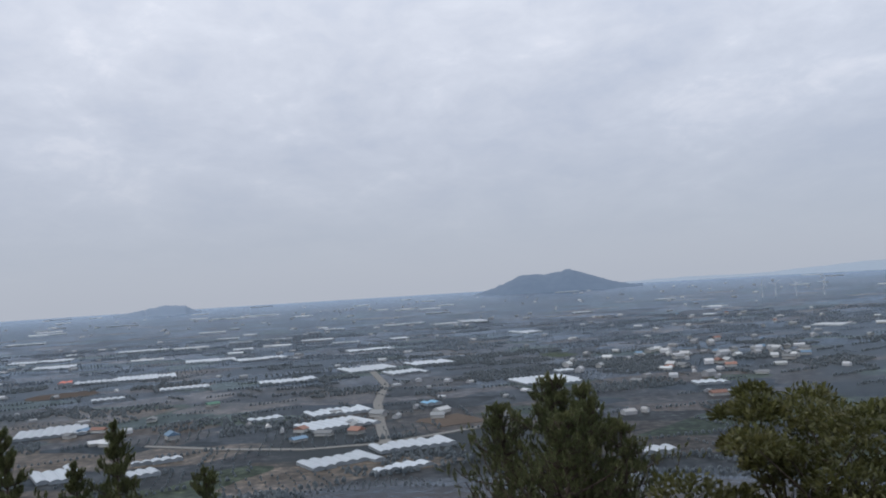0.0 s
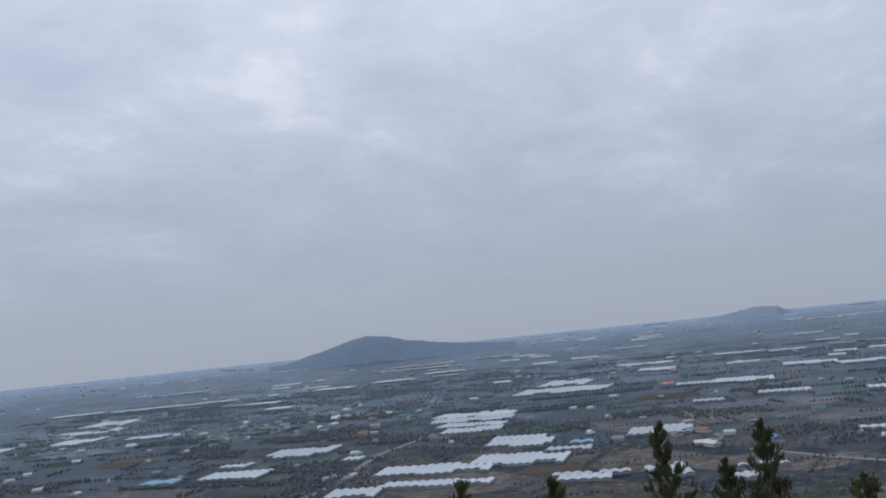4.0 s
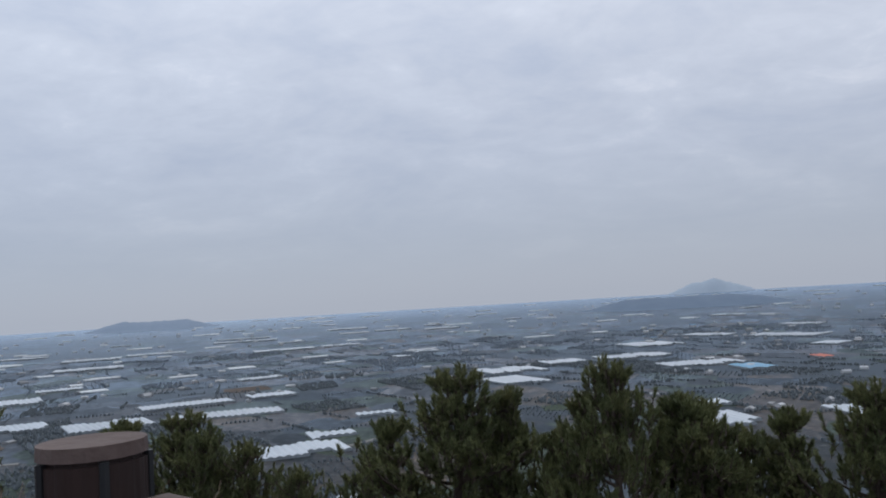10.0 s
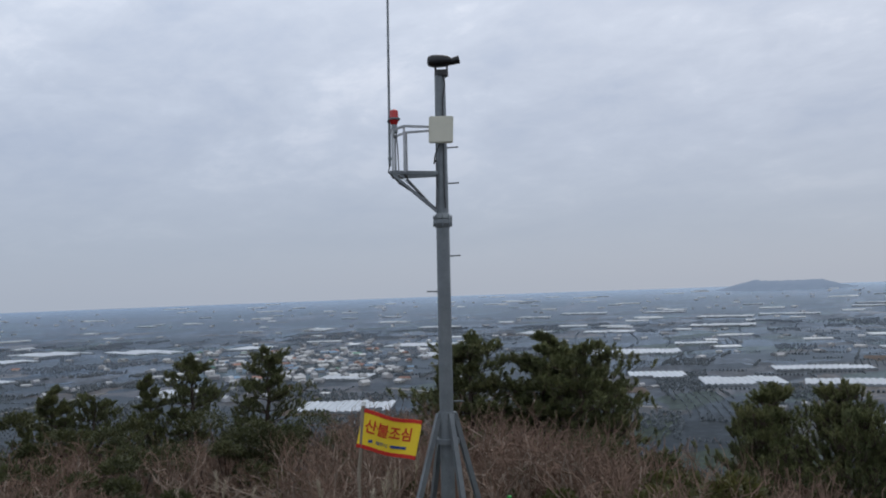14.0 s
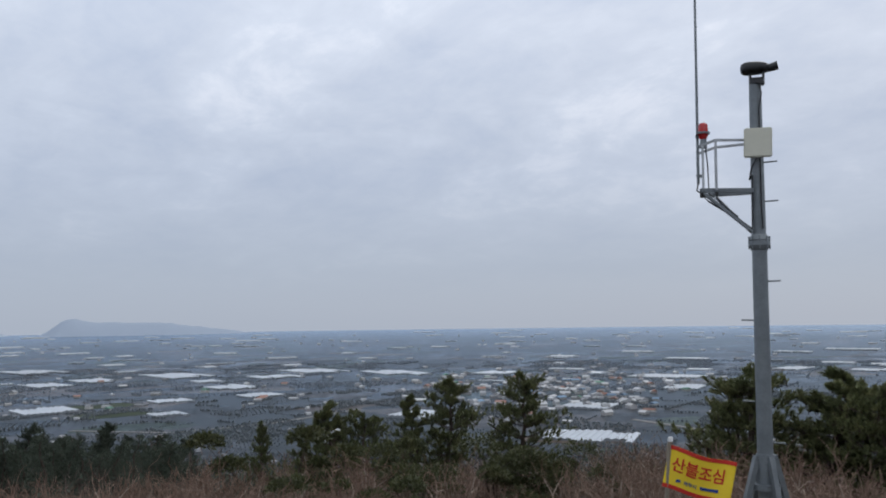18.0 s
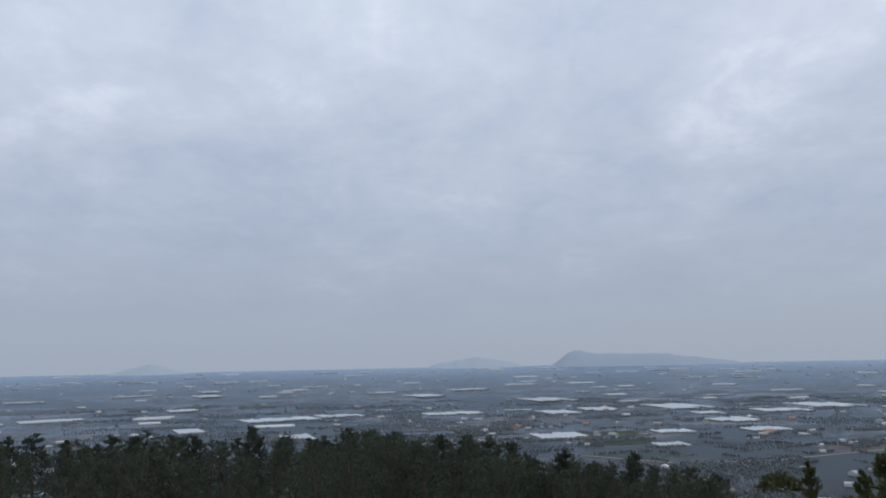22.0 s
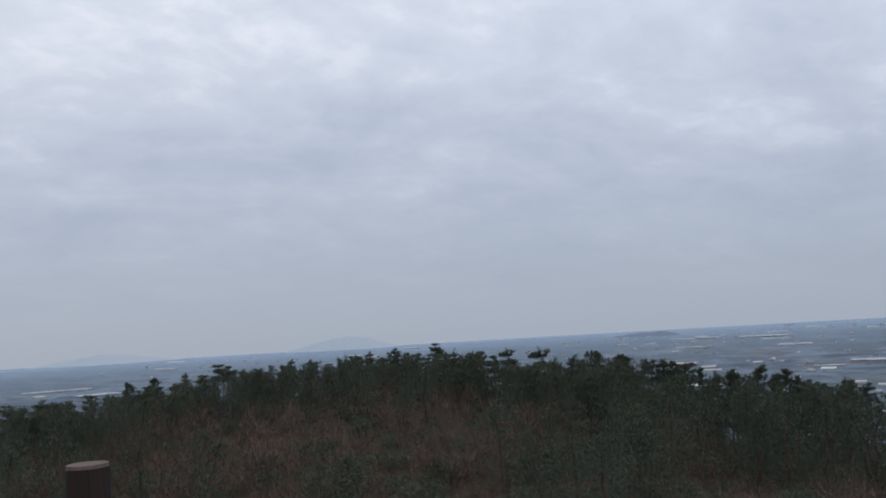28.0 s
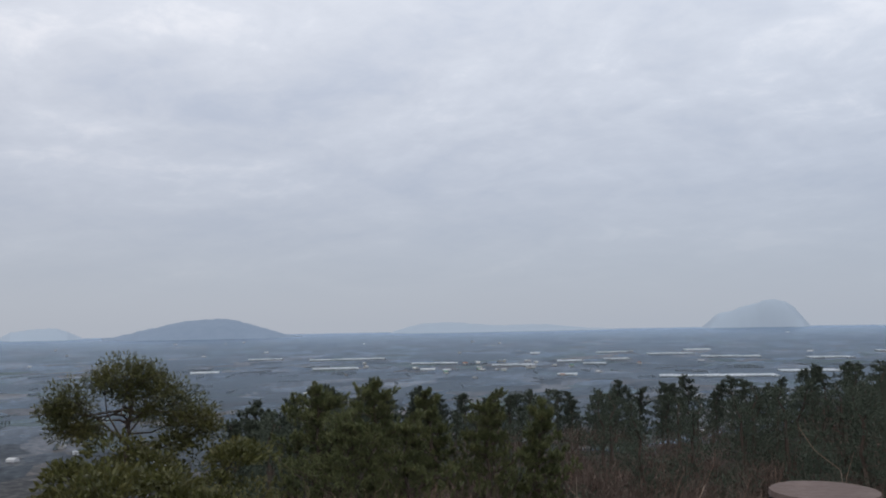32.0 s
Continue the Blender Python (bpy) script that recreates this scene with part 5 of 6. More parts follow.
# low evergreen shrubs among the brush
SHRUB_T = []
for i in range(3):
    g = np.random.default_rng(120 + i)
    b = g.normal(0, 0.55, (420, 3)) * [1, 1, 0.5] + [0, 0, 0.7]
    SHRUB_T.append(blades(b, unit(g.normal(size=(420, 3)) + [0, 0, 0.8]), g.uniform(0.14, 0.28, 420), g.uniform(0.025, 0.05, 420), g))
places = []
while len(places) < 150:
    az, r = float(rng.uniform(224, 264)), float(rng.uniform(60, 138))
    x, y, z = spot(az, r)
    places.append((x, y, z, rng.uniform(1.2, 2.6)))
while len(places) < 900:
    az, r = float(rng.uniform(112, 312)), float(rng.uniform(34, 150))
    if r > np.interp(az, [112, 150, 175, 200, 226, 238, 256, 268, 290, 312], [45, 60, 60, 90, 110, 150, 145, 105, 75, 60]):
        continue
    x, y, z = spot(az, r)
    places.append((x, y, z, rng.uniform(0.7, 1.7)))
tagged(new("shrubs", mesh_tris("shrubs", scatter_tris(SHRUB_T, places, rng), M_NEEDLE_SHADED)), "dark evergreen shrubs scattered through the brush", "shrub", kind="stuff")

OLIVE = []
for i in range(3):
    g = np.random.default_rng(140 + i)
    b = unit(g.normal(size=(1500, 3))) * g.uniform(0.4, 1.0, (1500, 1)) * [0.95, 0.95, 0.6] + [0, 0, 0.65]
    OLIVE.append(blades(b, unit(g.normal(size=(1500, 3)) + [0, 0, 0.7]), g.uniform(0.06, 0.12, 1500), g.uniform(0.014, 0.026, 1500), g))
places = []
while len(places) < 185:
    az = float(rng.uniform(262, 320) if len(places) < 145 else rng.uniform(100, 182))
    r = float(rng.uniform(24 if az < 200 else 14, 48))
    x, y, z = spot(az, r)
    if math.hypot(x - MAST_X, y - MAST_Y) > 2.8:
        places.append((x, y, z - 0.1, rng.uniform(0.5, 1.3)))
tagged(new("olive_shrubs", mesh_tris("olive_shrubs", scatter_tris(OLIVE, places, rng), M_LEAF)), "yellowish olive evergreen shrubs among the brush", "shrub", kind="stuff")

# dry grass round the deck and the mast
g = np.random.default_rng(200)
TUFT = [blades(g.normal(0, 0.16, (34, 3)) * [1, 1, 0], unit(g.normal(0, 0.35, (34, 3)) + [0, 0, 1]), g.uniform(0.35, 0.8, 34), g.uniform(0.004, 0.008, 34), g) for _ in range(3)]
places = []
while len(places) < 1500:
    az, r = float(g.uniform(0, 360)), float(g.uniform(5.2, 30)) if len(places) % 2 else float(g.uniform(5.2, 16))
    x, y, z = spot(az, r)
    places.append((x, y, z - 0.03, g.uniform(0.6, 1.3)))
tagged(new("dry_grass", mesh_tris("dry_grass", scatter_tris(TUFT, places, g), M_GRASS)), "dry straw-coloured grass round the lookout", "grass", kind="stuff")

# windbreaks, copses and orchards of the plain
def dome_tris(seed, sides=5):
    """A small rounded tree crown of few faces with an uneven outline."""
    g = np.random.default_rng(seed)
    rings = []
    for rad, z in ((1.6, 0.3), (1.25, 2.2)):
        a = (np.arange(sides) + g.uniform(0, 1)) * 2 * np.pi / sides
        r = rad * g.uniform(0.75, 1.25, sides)
        rings.append(np.stack([np.cos(a) * r, np.sin(a) * r, z * g.uniform(0.8, 1.2, sides)], 1))
    top = np.array([*g.normal(0, 0.25, 2), g.uniform(3.1, 3.9)])
    tris = []
    for k in range(sides):
        n = (k + 1) % sides
        for lo, hi in zip(rings, rings[1:]):
            tris += [(lo[k], lo[n], hi[n]), (lo[k], hi[n], hi[k])]
        tris.append((rings[-1][k], rings[-1][n], top))
    return np.array(tris)


CLUMP = [dome_tris(300 + i) for i in range(7)]
CLUMP_FAR = [dome_tris(330 + i, 4) for i in range(5)]


def parcels(near, far, wood, hedge, step, grow, name, mat, label, kinds):
    """Tree rows along the edges of the field grid, and plots of orchard and wood, between two distances."""
    g = np.random.default_rng(int(near))
    c, s = math.cos(radians(24)), math.sin(radians(24))
    places = []

    def tree(u, v, size):
        u, v = u + 26 * math.sin(v * 0.011), v + 22 * math.sin(u * 0.008)
        x, y = c * u - s * v, s * u + c * v
        d = math.hypot(x, y)
        if near <= d < far and (d > 2200 or plain_free(math.degrees(math.atan2(-x, y)) % 360, d, 1)):
            places.append((x, y, 0.0, size * grow))

    du, dv = 82.0, 52.0
    n = int(far / 50) + 2
    for i, j in product(range(-n, n), range(-n, n)):
        u0, v0 = i * du + (j % 2) * 31, j * dv
        r = math.hypot(u0, v0)
        if not near - 90 < r < far + 60:
            continue
        x, y = c * u0 - s * v0, s * u0 + c * v0
        az = math.degrees(math.atan2(-x, y)) % 360
        if 205 < az < 255 and r < 2400:
            continue
        open_plain = 255 < az < 330
        lush = 0.05 if open_plain else wood * (0.55 + 0.9 * (math.sin(x * 0.0041 + 1) * math.sin(y * 0.0047 + 2) > 0))
        kind = g.random()
        if kind < lush:
            for _ in range(int(du * dv / (step * step * 1.7))):
                tree(u0 + g.uniform(0, du), v0 + g.uniform(0, dv), g.uniform(0.6, 1.1))
        elif kind < lush + 0.12 and not open_plain:
            for a, b in product(np.arange(6, du - 4, step * 1.9), np.arange(6, dv - 4, step * 1.9)):
                tree(u0 + a + g.normal(0, 0.5), v0 + b + g.normal(0, 0.5), g.uniform(0.4, 0.6))
        for length, side in ((du, 0), (dv, 1)):
            if g.random() < hedge * (0.2 if open_plain else 1):
                tall = g.uniform(0.55, 1.15)
                for q in np.arange(g.uniform(0, 0.3) * length, g.uniform(0.7, 1.0) * length, step):
                    tree(u0 + (g.normal(0, 0.8) if side else q), v0 + (q if side else g.normal(0, 0.8)), tall * g.uniform(0.7, 1.2))
    p = np.array(places)
    p[:, 2] = ground_z(p[:, 0], p[:, 1]) - 0.2
    tagged(new(name, mesh_tris(name, scatter_tris(kinds, p, g), mat)), label, "trees", kind="stuff")


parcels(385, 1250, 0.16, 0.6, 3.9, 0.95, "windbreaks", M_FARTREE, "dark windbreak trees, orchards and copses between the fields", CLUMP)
parcels(1250, 2050, 0.24, 0.6, 5.2, 0.95, "far_copses", M_COPSE, "woods and windbreaks far out on the plain, tinted blue-grey for haze", CLUMP_FAR)


# ---- village houses ----
def house_meshes():
    v = [(-.5, -.5, 0), (.5, -.5, 0), (.5, .5, 0), (-.5, .5, 0), (-.5, -.5, .62), (.5, -.5, .62), (.5, .5, .62), (-.5, .5, .62), (-.5, 0, .97), (.5, 0, .97)]
    wall = mesh_from("wall", v, [(0, 1, 5, 4), (2, 3, 7, 6), (1, 2, 6, 9, 5), (3, 0, 4, 8, 7)], M_HOUSE)
    e = 0.56
    rv = [(-e, -.58, .58), (e, -.58, .58), (e, 0, 1.0), (-e, 0, 1.0), (e, .58, .58), (-e, .58, .58), (-e, -.58, .54), (e, -.58, .54), (e, .58, .54), (-e, .58, .54)]
    rf = [(0, 1, 2, 3), (3, 2, 4, 5), (6, 7, 1, 0), (5, 4, 8, 9), (0, 3, 5, 9, 6), (1, 7, 8, 4, 2)]
    return wall, [mesh_from("roof", rv, rf, m) for m in M_ROOFS]


WALL, ROOFS = house_meshes()
g = np.random.default_rng(404)


def house(az, r, w, d, h, roof, turn):
    x, y, z = spot(az, r)
    ob = new("house", WALL)
    ob.matrix_basis = Matrix.Translation((x, y, z - 0.3)) @ pose(0, 0, 0, 0, 0, turn) @ Matrix.Diagonal((w, d, h, 1))
    tagged(ob, "small village house with %s gabled roof" % ("a grey", "a red", "a blue", "a pale", "a green")[roof], "house", "village houses")
    part_me("roof", ROOFS[roof], ob)


for caz, cr, n, sa, sr in [(141, 1250, 110, 3.8, 170), (148, 1500, 20, 4, 150), (48, 1150, 30, 4, 150), (344, 1000, 34, 4, 110), (338, 1400, 26, 6, 260), (4, 650, 10, 5, 35), (20, 720, 10, 4, 50),
                           (75, 1900, 16, 3, 120), (290, 1900, 20, 5, 150), (170, 1300, 14, 4, 120)]:
    for _ in range(n):
        house(caz + float(g.normal(0, sa)), max(430, cr + float(g.normal(0, sr))), float(g.uniform(7, 13)), float(g.uniform(6, 9)), float(g.uniform(3.6, 6.4)),
              int(g.choice(5, p=[0.3, 0.2, 0.12, 0.3, 0.08])), float(g.uniform(0, 180)))


# ---- wind turbines ----
def turbine(az, r, high, turn):
    x, y, z = spot(az, r)
    ob = thing("wind_turbine", "white three-bladed wind turbine standing on the plain", "wind turbine", "wind turbines", at=(x, y, z), rz=az)
    part("tower", rod((0, 0, 0), (0, 0, high), high * 0.022, high * 0.012, 10), M_WHITE, ob)
    part("nacelle", box((high * 0.04, high * 0.1, high * 0.04), (0, 0, high * 1.01)), M_WHITE, ob)
    for k in range(3):
        a = radians(turn + 120 * k)
        tip = (math.sin(a) * high * 0.5, -high * 0.06, high * 1.01 + math.cos(a) * high * 0.5)
        part("blade", rod((0, -high * 0.06, high * 1.01), tip, high * 0.016, high * 0.004, 6), M_WHITE, ob)


for az, turn in ((339.5, 10), (338.7, 50), (337.5, 80), (335.9, 30)):
    turbine(az, 2550, 36, turn)


# ---- lookout deck ----
P1, P2, P3 = (3.38, -2.48), (2.39, -3.58), (1.774, -1.311)
P2B = (0.9, -3.64)
P4 = (-2.493, -0.781)
P5 = (-1.75, 0.05)
POST_TOP, RAIL_TOP = EYE - 0.345, EYE - 0.495


def post(x, y, r, top, label, turn=0.6):
    """A turned log post with a paler flat top and the two flats cut for the rails."""
    ob = thing("railing_post", label, "post", "railing posts", at=(x, y, 0))
    bm = rod((0, 0, -0.9), (0, 0, top - 0.012), r, r, 20)
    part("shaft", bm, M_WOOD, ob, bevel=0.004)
    part("cap", rod((0, 0, top - 0.012), (0, 0, top), r * 1.0, r * 0.985, 20), M_WOOD_TOP, ob, "paler end grain")
    # thin black rods along the shaft stand for its grooves
    for k in range(5):
        a = k * 1.257 + turn
        c, s = math.cos(a) * r * 0.985, math.sin(a) * r * 0.985
        part("groove", rod((c, s, top - 0.013), (c, s, 0.2), 0.0045, sides=6), M_BLACK, ob)
    return ob


for (x, y), r, top in ((P1, 0.066, POST_TOP), (P2, 0.066, POST_TOP), (P2B, 0.066, POST_TOP)):
    post(x, y, r, top, "dark brown round wooden railing post with a flat top")
post(*P3, 0.105, POST_TOP, "thick dark brown log post at the end of the railing")
# P4's place, radius and height are set to fit the camera's view
post(*P4, 0.046, EYE - 0.172, "thick dark brown log post with vertical grooves")
post(*P5, 0.046, EYE - 0.2, "dark brown round wooden railing post with a flat top")


def railing(a, b, ra, rb, top=RAIL_TOP):
    ob = thing("railing", "dark brown wooden railing with square balusters", "railing", "railings of the deck")
    a, b = Vector((*a, 0)), Vector((*b, 0))
    d = (b - a).normalized()
    a, b = a + d * ra, b - d * rb
    up = Vector((0, 0, 1))
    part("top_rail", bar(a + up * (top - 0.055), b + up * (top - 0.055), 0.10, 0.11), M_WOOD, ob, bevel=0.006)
    # thin strip on the upper face, paler than the rail
    part("rail_top", bar(a + up * (top + 0.002), b + up * (top + 0.002), 0.088, 0.004), M_WOOD_TOP, ob, "paler upper face")
    part("bottom_rail", bar(a + up * 0.16, b + up * 0.16, 0.08, 0.08), M_WOOD, ob, bevel=0.005)
    n = max(2, round((b - a).length / 0.26))
    for k in range(1, n):
        p = a + (b - a) * k / n
        part("baluster", box((0.045, 0.045, top - 0.31), (p.x, p.y, 0.2 + (top - 0.31) / 2)), M_WOOD, ob)
    return ob


railing(P1, P2, 0.066, 0.066)
railing(P3, P1, 0.105, 0.066)
railing(P2, P2B, 0.066, 0.066, EYE - 0.47)
railing(P4, P5, 0.046, 0.046, EYE - 0.225)


def deck():
    ob = tagged(thing("deck", "brown timber lookout deck on the hilltop", "deck"), kind="structure")
    y0, y1, w = -4.1, 1.3, 0.14
    n = int((y1 - y0) / w)
    for k in range(n):
        y = y0 + (k + 0.5) * w
        right = 3.45 if -2.45 < y else 3.45 - (-2.45 - y) * 0.9
        if y > -1.3:
            right = 1.95
        elif y > -2.45:
            right = 1.95 + (-1.3 - y) / 1.15 * 1.5
        left = -3.5 if y < -1.1 else -3.5 + (y + 1.1) * 1.0
        part("board", box((right - left, w - 0.008, 0.04), ((right + left) / 2, y, -0.02)), M_BOARD, ob)
    for x in (-2.6, -0.2, 1.2):
        part("beam", box((0.12, 4.9, 0.16), (x, -1.6, -0.12)), M_WOOD, ob)
    for x, y in product((-2.6, -0.2, 1.2), (-3.9, -1.6, 0.6)):
        part("footing", box((0.14, 0.14, 1.6), (x, y, -1.0)), M_WOOD, ob)


deck()


# ---- watch mast ----
MAST = Vector((MAST_X, MAST_Y, 0))
gz = float(ground_z(MAST.x, MAST.y))
E = EYE


def mast():
    ob = thing("watch_mast", "grey galvanised steel mast with camera, beacon, whip antenna and bracing legs", "mast", at=(MAST.x, MAST.y, 0), rz=131.0)
    ob.matrix_basis = pose(MAST.x, MAST.y, 0, 0, 0.9, 131)
    # local x points to the right as seen from the deck, y away from it, z up
    P = lambda name, bm, mat, label="", bevel=0.0: part(name, bm, mat, ob, label, bevel)
    P("lower_pole", rod((0, 0, gz - 0.3), (0, 0, E + 0.80), 0.088, 0.080, 24), M_STEEL)
    P("upper_pole", rod((0, 0, E + 0.92), (0, 0, E + 2.62), 0.075, 0.066, 24), M_STEEL)
    c = P("collar", rod((0, 0, E + 0.80), (0, 0, E + 0.85), 0.115, 0.115, 8), M_STEEL)
    part("collar_cone", rod((0, 0, E + 0.86), (0, 0, E + 0.93), 0.115, 0.075, 8), M_STEEL, c)
    part("collar_skirt", rod((0, 0, E + 0.74), (0, 0, E + 0.80), 0.083, 0.115, 8), M_STEEL, c)
    for k in range(8):
        a = k * math.pi / 4
        part("bolt", rod((math.cos(a) * 0.108, math.sin(a) * 0.108, E + 0.76), (math.cos(a) * 0.108, math.sin(a) * 0.108, E + 0.90), 0.009, sides=6), M_STEEL, c)
    # foot flange and raking legs
    f = P("foot_collar", rod((0, 0, E - 1.86), (0, 0, E - 1.80), 0.15, 0.15, 20), M_STEEL)
    part("sleeve", rod((0, 0, E - 1.84), (0, 0, E - 1.48), 0.098, 0.098, 20), M_STEEL, f)
    for k in range(4):
        a = radians(28 + 90 * k)
        top = Vector((math.cos(a) * 0.10, math.sin(a) * 0.10, E - 1.50))
        foot = Vector((math.cos(a) * 0.82, math.sin(a) * 0.82, gz - 0.15))
        leg = P("leg", bar(top, foot, 0.06, 0.06), M_STEEL)
        part("foot_plate", box((0.2, 0.2, 0.02), (foot.x, foot.y, gz + 0.02)), M_STEEL, leg)
    # climbing pegs
    for z, s in ((1.73, 1), (1.29, 1), (0.40, 1), (-0.03, -1), (-0.47, 1), (-0.92, -1), (-1.36, 1)):
        P("climbing_peg", rod((s * 0.06, 0, E + z), (s * 0.21, -0.02, E + z + 0.005), 0.009, sides=8), M_STEEL)
    # pan-tilt camera
    z = E + 2.62
    h = P("camera_mount", rod((0.02, 0, z), (0.02, 0, z + 0.05), 0.085, 0.085, 16), M_BLACK)
    part("yoke", box((0.16, 0.10, 0.03), (0.02, 0, z + 0.06)), M_BLACK, h)
    for s in (-1, 1):
        part("yoke_arm", box((0.025, 0.09, 0.10), (0.02 + s * 0.07, 0, z + 0.11)), M_BLACK, h)
    bm = bmesh.new()
    bmesh.ops.create_uvsphere(bm, u_segments=24, v_segments=12, radius=1.0)
    for v in bm.verts:
        c3 = v.co
        v.co = Vector((math.copysign(abs(c3.x) ** 0.75, c3.x) * 0.155 + 0.0, math.copysign(abs(c3.y) ** 0.8, c3.y) * 0.11, math.copysign(abs(c3.z) ** 0.6, c3.z) * 0.068 * (1 - 0.18 * c3.x) + z + 0.19))
    bm.faces.ensure_lookup_table()
    for q in bm.faces:
        q.smooth = True
    cam_body = P("camera_housing", bm, M_BLACK)
    part("lens_barrel", rod((0.10, 0, z + 0.17), (0.245, -0.02, z + 0.20), 0.04, 0.05, 16), M_BLACK, cam_body)
    # flat antenna
    a = P("panel_antenna", box((0.295, 0.05, 0.33), (0.005, -0.17, E + 1.925), pose(0, 0, 0, -3, 1.5, -6)), M_PANEL, "cream square panel antenna", 0.012)
    part("antenna_bracket", rod((0.0, -0.02, E + 1.92), (0.0, -0.15, E + 1.92), 0.022), M_STEEL, a)
    # service bracket to the left with its handrails
    zt, zf = E + 1.97, E + 1.41
    y0, y1, x1, x0 = -0.22, 0.2, -0.07, -0.60
    for y in (y0, y1):
        P("platform_beam", bar((x1 + 0.02, y * 0.4, zf), (x0, y, zf), 0.04, 0.045), M_STEEL)
        P("platform_brace", bar((x1 - 0.0, y * 0.25, E + 0.95), (x0 + 0.02 + (0.0 if y < 0 else 0.14), y, zf - 0.03), 0.032, 0.032), M_STEEL)
        P("handrail", bar((x1, y * 0.5, zt), (x0 + 0.16, y, zt), 0.026, 0.026), M_STEEL_LIGHT)
        for x in (x0 + 0.16, x0 + 0.02):
            P("stanchion", bar((x, y, zf), (x, y, zt - (0.0 if x > -0.45 else 0.06)), 0.026, 0.026), M_STEEL_LIGHT)
        P("handrail", bar((x0 + 0.16, y, zt), (x0 - 0.02, y, zt - 0.06), 0.026, 0.026), M_STEEL_LIGHT)
    P("platform_edge", bar((x0, y0, zf), (x0, y1, zf), 0.04, 0.045), M_STEEL)
    P("platform_edge", bar((x0 + 0.16, y0, zf), (x0 + 0.16, y1, zf), 0.03, 0.035), M_STEEL)
    P("handrail", bar((x0 + 0.02, y0, zt - 0.06), (x0 + 0.02, y1, zt - 0.06), 0.026, 0.026), M_STEEL_LIGHT)
    # beacon
    b = P("beacon_base", rod((x0 + 0.03, -0.05, zt - 0.05), (x0 + 0.03, -0.05, zt + 0.05), 0.045, 0.035, 14), M_STEEL)
    part("beacon_collar", rod((x0 + 0.03, -0.05, zt + 0.05), (x0 + 0.03, -0.05, zt + 0.11), 0.035, 0.06, 16), M_RED, b)
    bm = rod((x0 + 0.03, -0.05, zt + 0.13), (x0 + 0.03, -0.05, zt + 0.22), 0.056, 0.05, 18)
    bmesh.ops.create_uvsphere(bm, u_segments=18, v_segments=8, radius=0.05, matrix=Matrix.Translation((x0 + 0.03, -0.05, zt + 0.215)) @ Matrix.Diagonal((1, 1, 0.55, 1)))
    part("lens", bm, M_RED, b, "red domed lens")
    part("beacon_ring", rod((x0 + 0.03, -0.05, zt + 0.11), (x0 + 0.03, -0.05, zt + 0.13), 0.075, 0.075, 18), M_STEEL, b)
    # whip antenna
    w = P("whip_antenna", rod((x0 - 0.035, 0, E + 1.52), (x0 - 0.025, 0, E + 5.2), 0.017, 0.011, 10), M_STEEL, "long thin whip antenna")
    part("clamp", box((0.07, 0.06, 0.03), (x0 - 0.02, 0, zt + 0.10)), M_STEEL, w)
    part("clamp", box((0.07, 0.06, 0.03), (x0 - 0.02, 0, zf + 0.2)), M_STEEL, w)
    tube([(x0 - 0.03, -0.02, E + 1.55), (x0 - 0.05, -0.04, E + 1.44), (x0 + 0.08, -0.05, E + 1.30), (-0.2, -0.08, E + 1.08), (-0.07, -0.07, E + 0.98)], 0.010, "cable", M_BLACK, ob)
    tube([(0.0, -0.10, E + 1.80), (-0.07, -0.11, E + 1.64), (-0.09, -0.10, E + 1.52), (-0.06, -0.09, E + 1.58), (-0.06, -0.08, E + 1.30), (-0.07, -0.08, E + 1.0)], 0.009, "cable", M_BLACK, ob)
    tube([(x0 + 0.05, -0.06, zt - 0.02), (x0 + 0.07, -0.07, zt - 0.25), (x0 + 0.08, -0.08, zf - 0.02), (-0.22, -0.09, E + 1.12)], 0.008, "cable", M_BLACK, ob)
    tube([(0.04, -0.06, z), (0.06, -0.075, z - 0.12), (0.03, -0.078, z - 0.3), (0.03, -0.08, E + 1.2), (0.04, -0.085, E + 0.98)], 0.008, "cable", M_BLACK, ob)


mast()


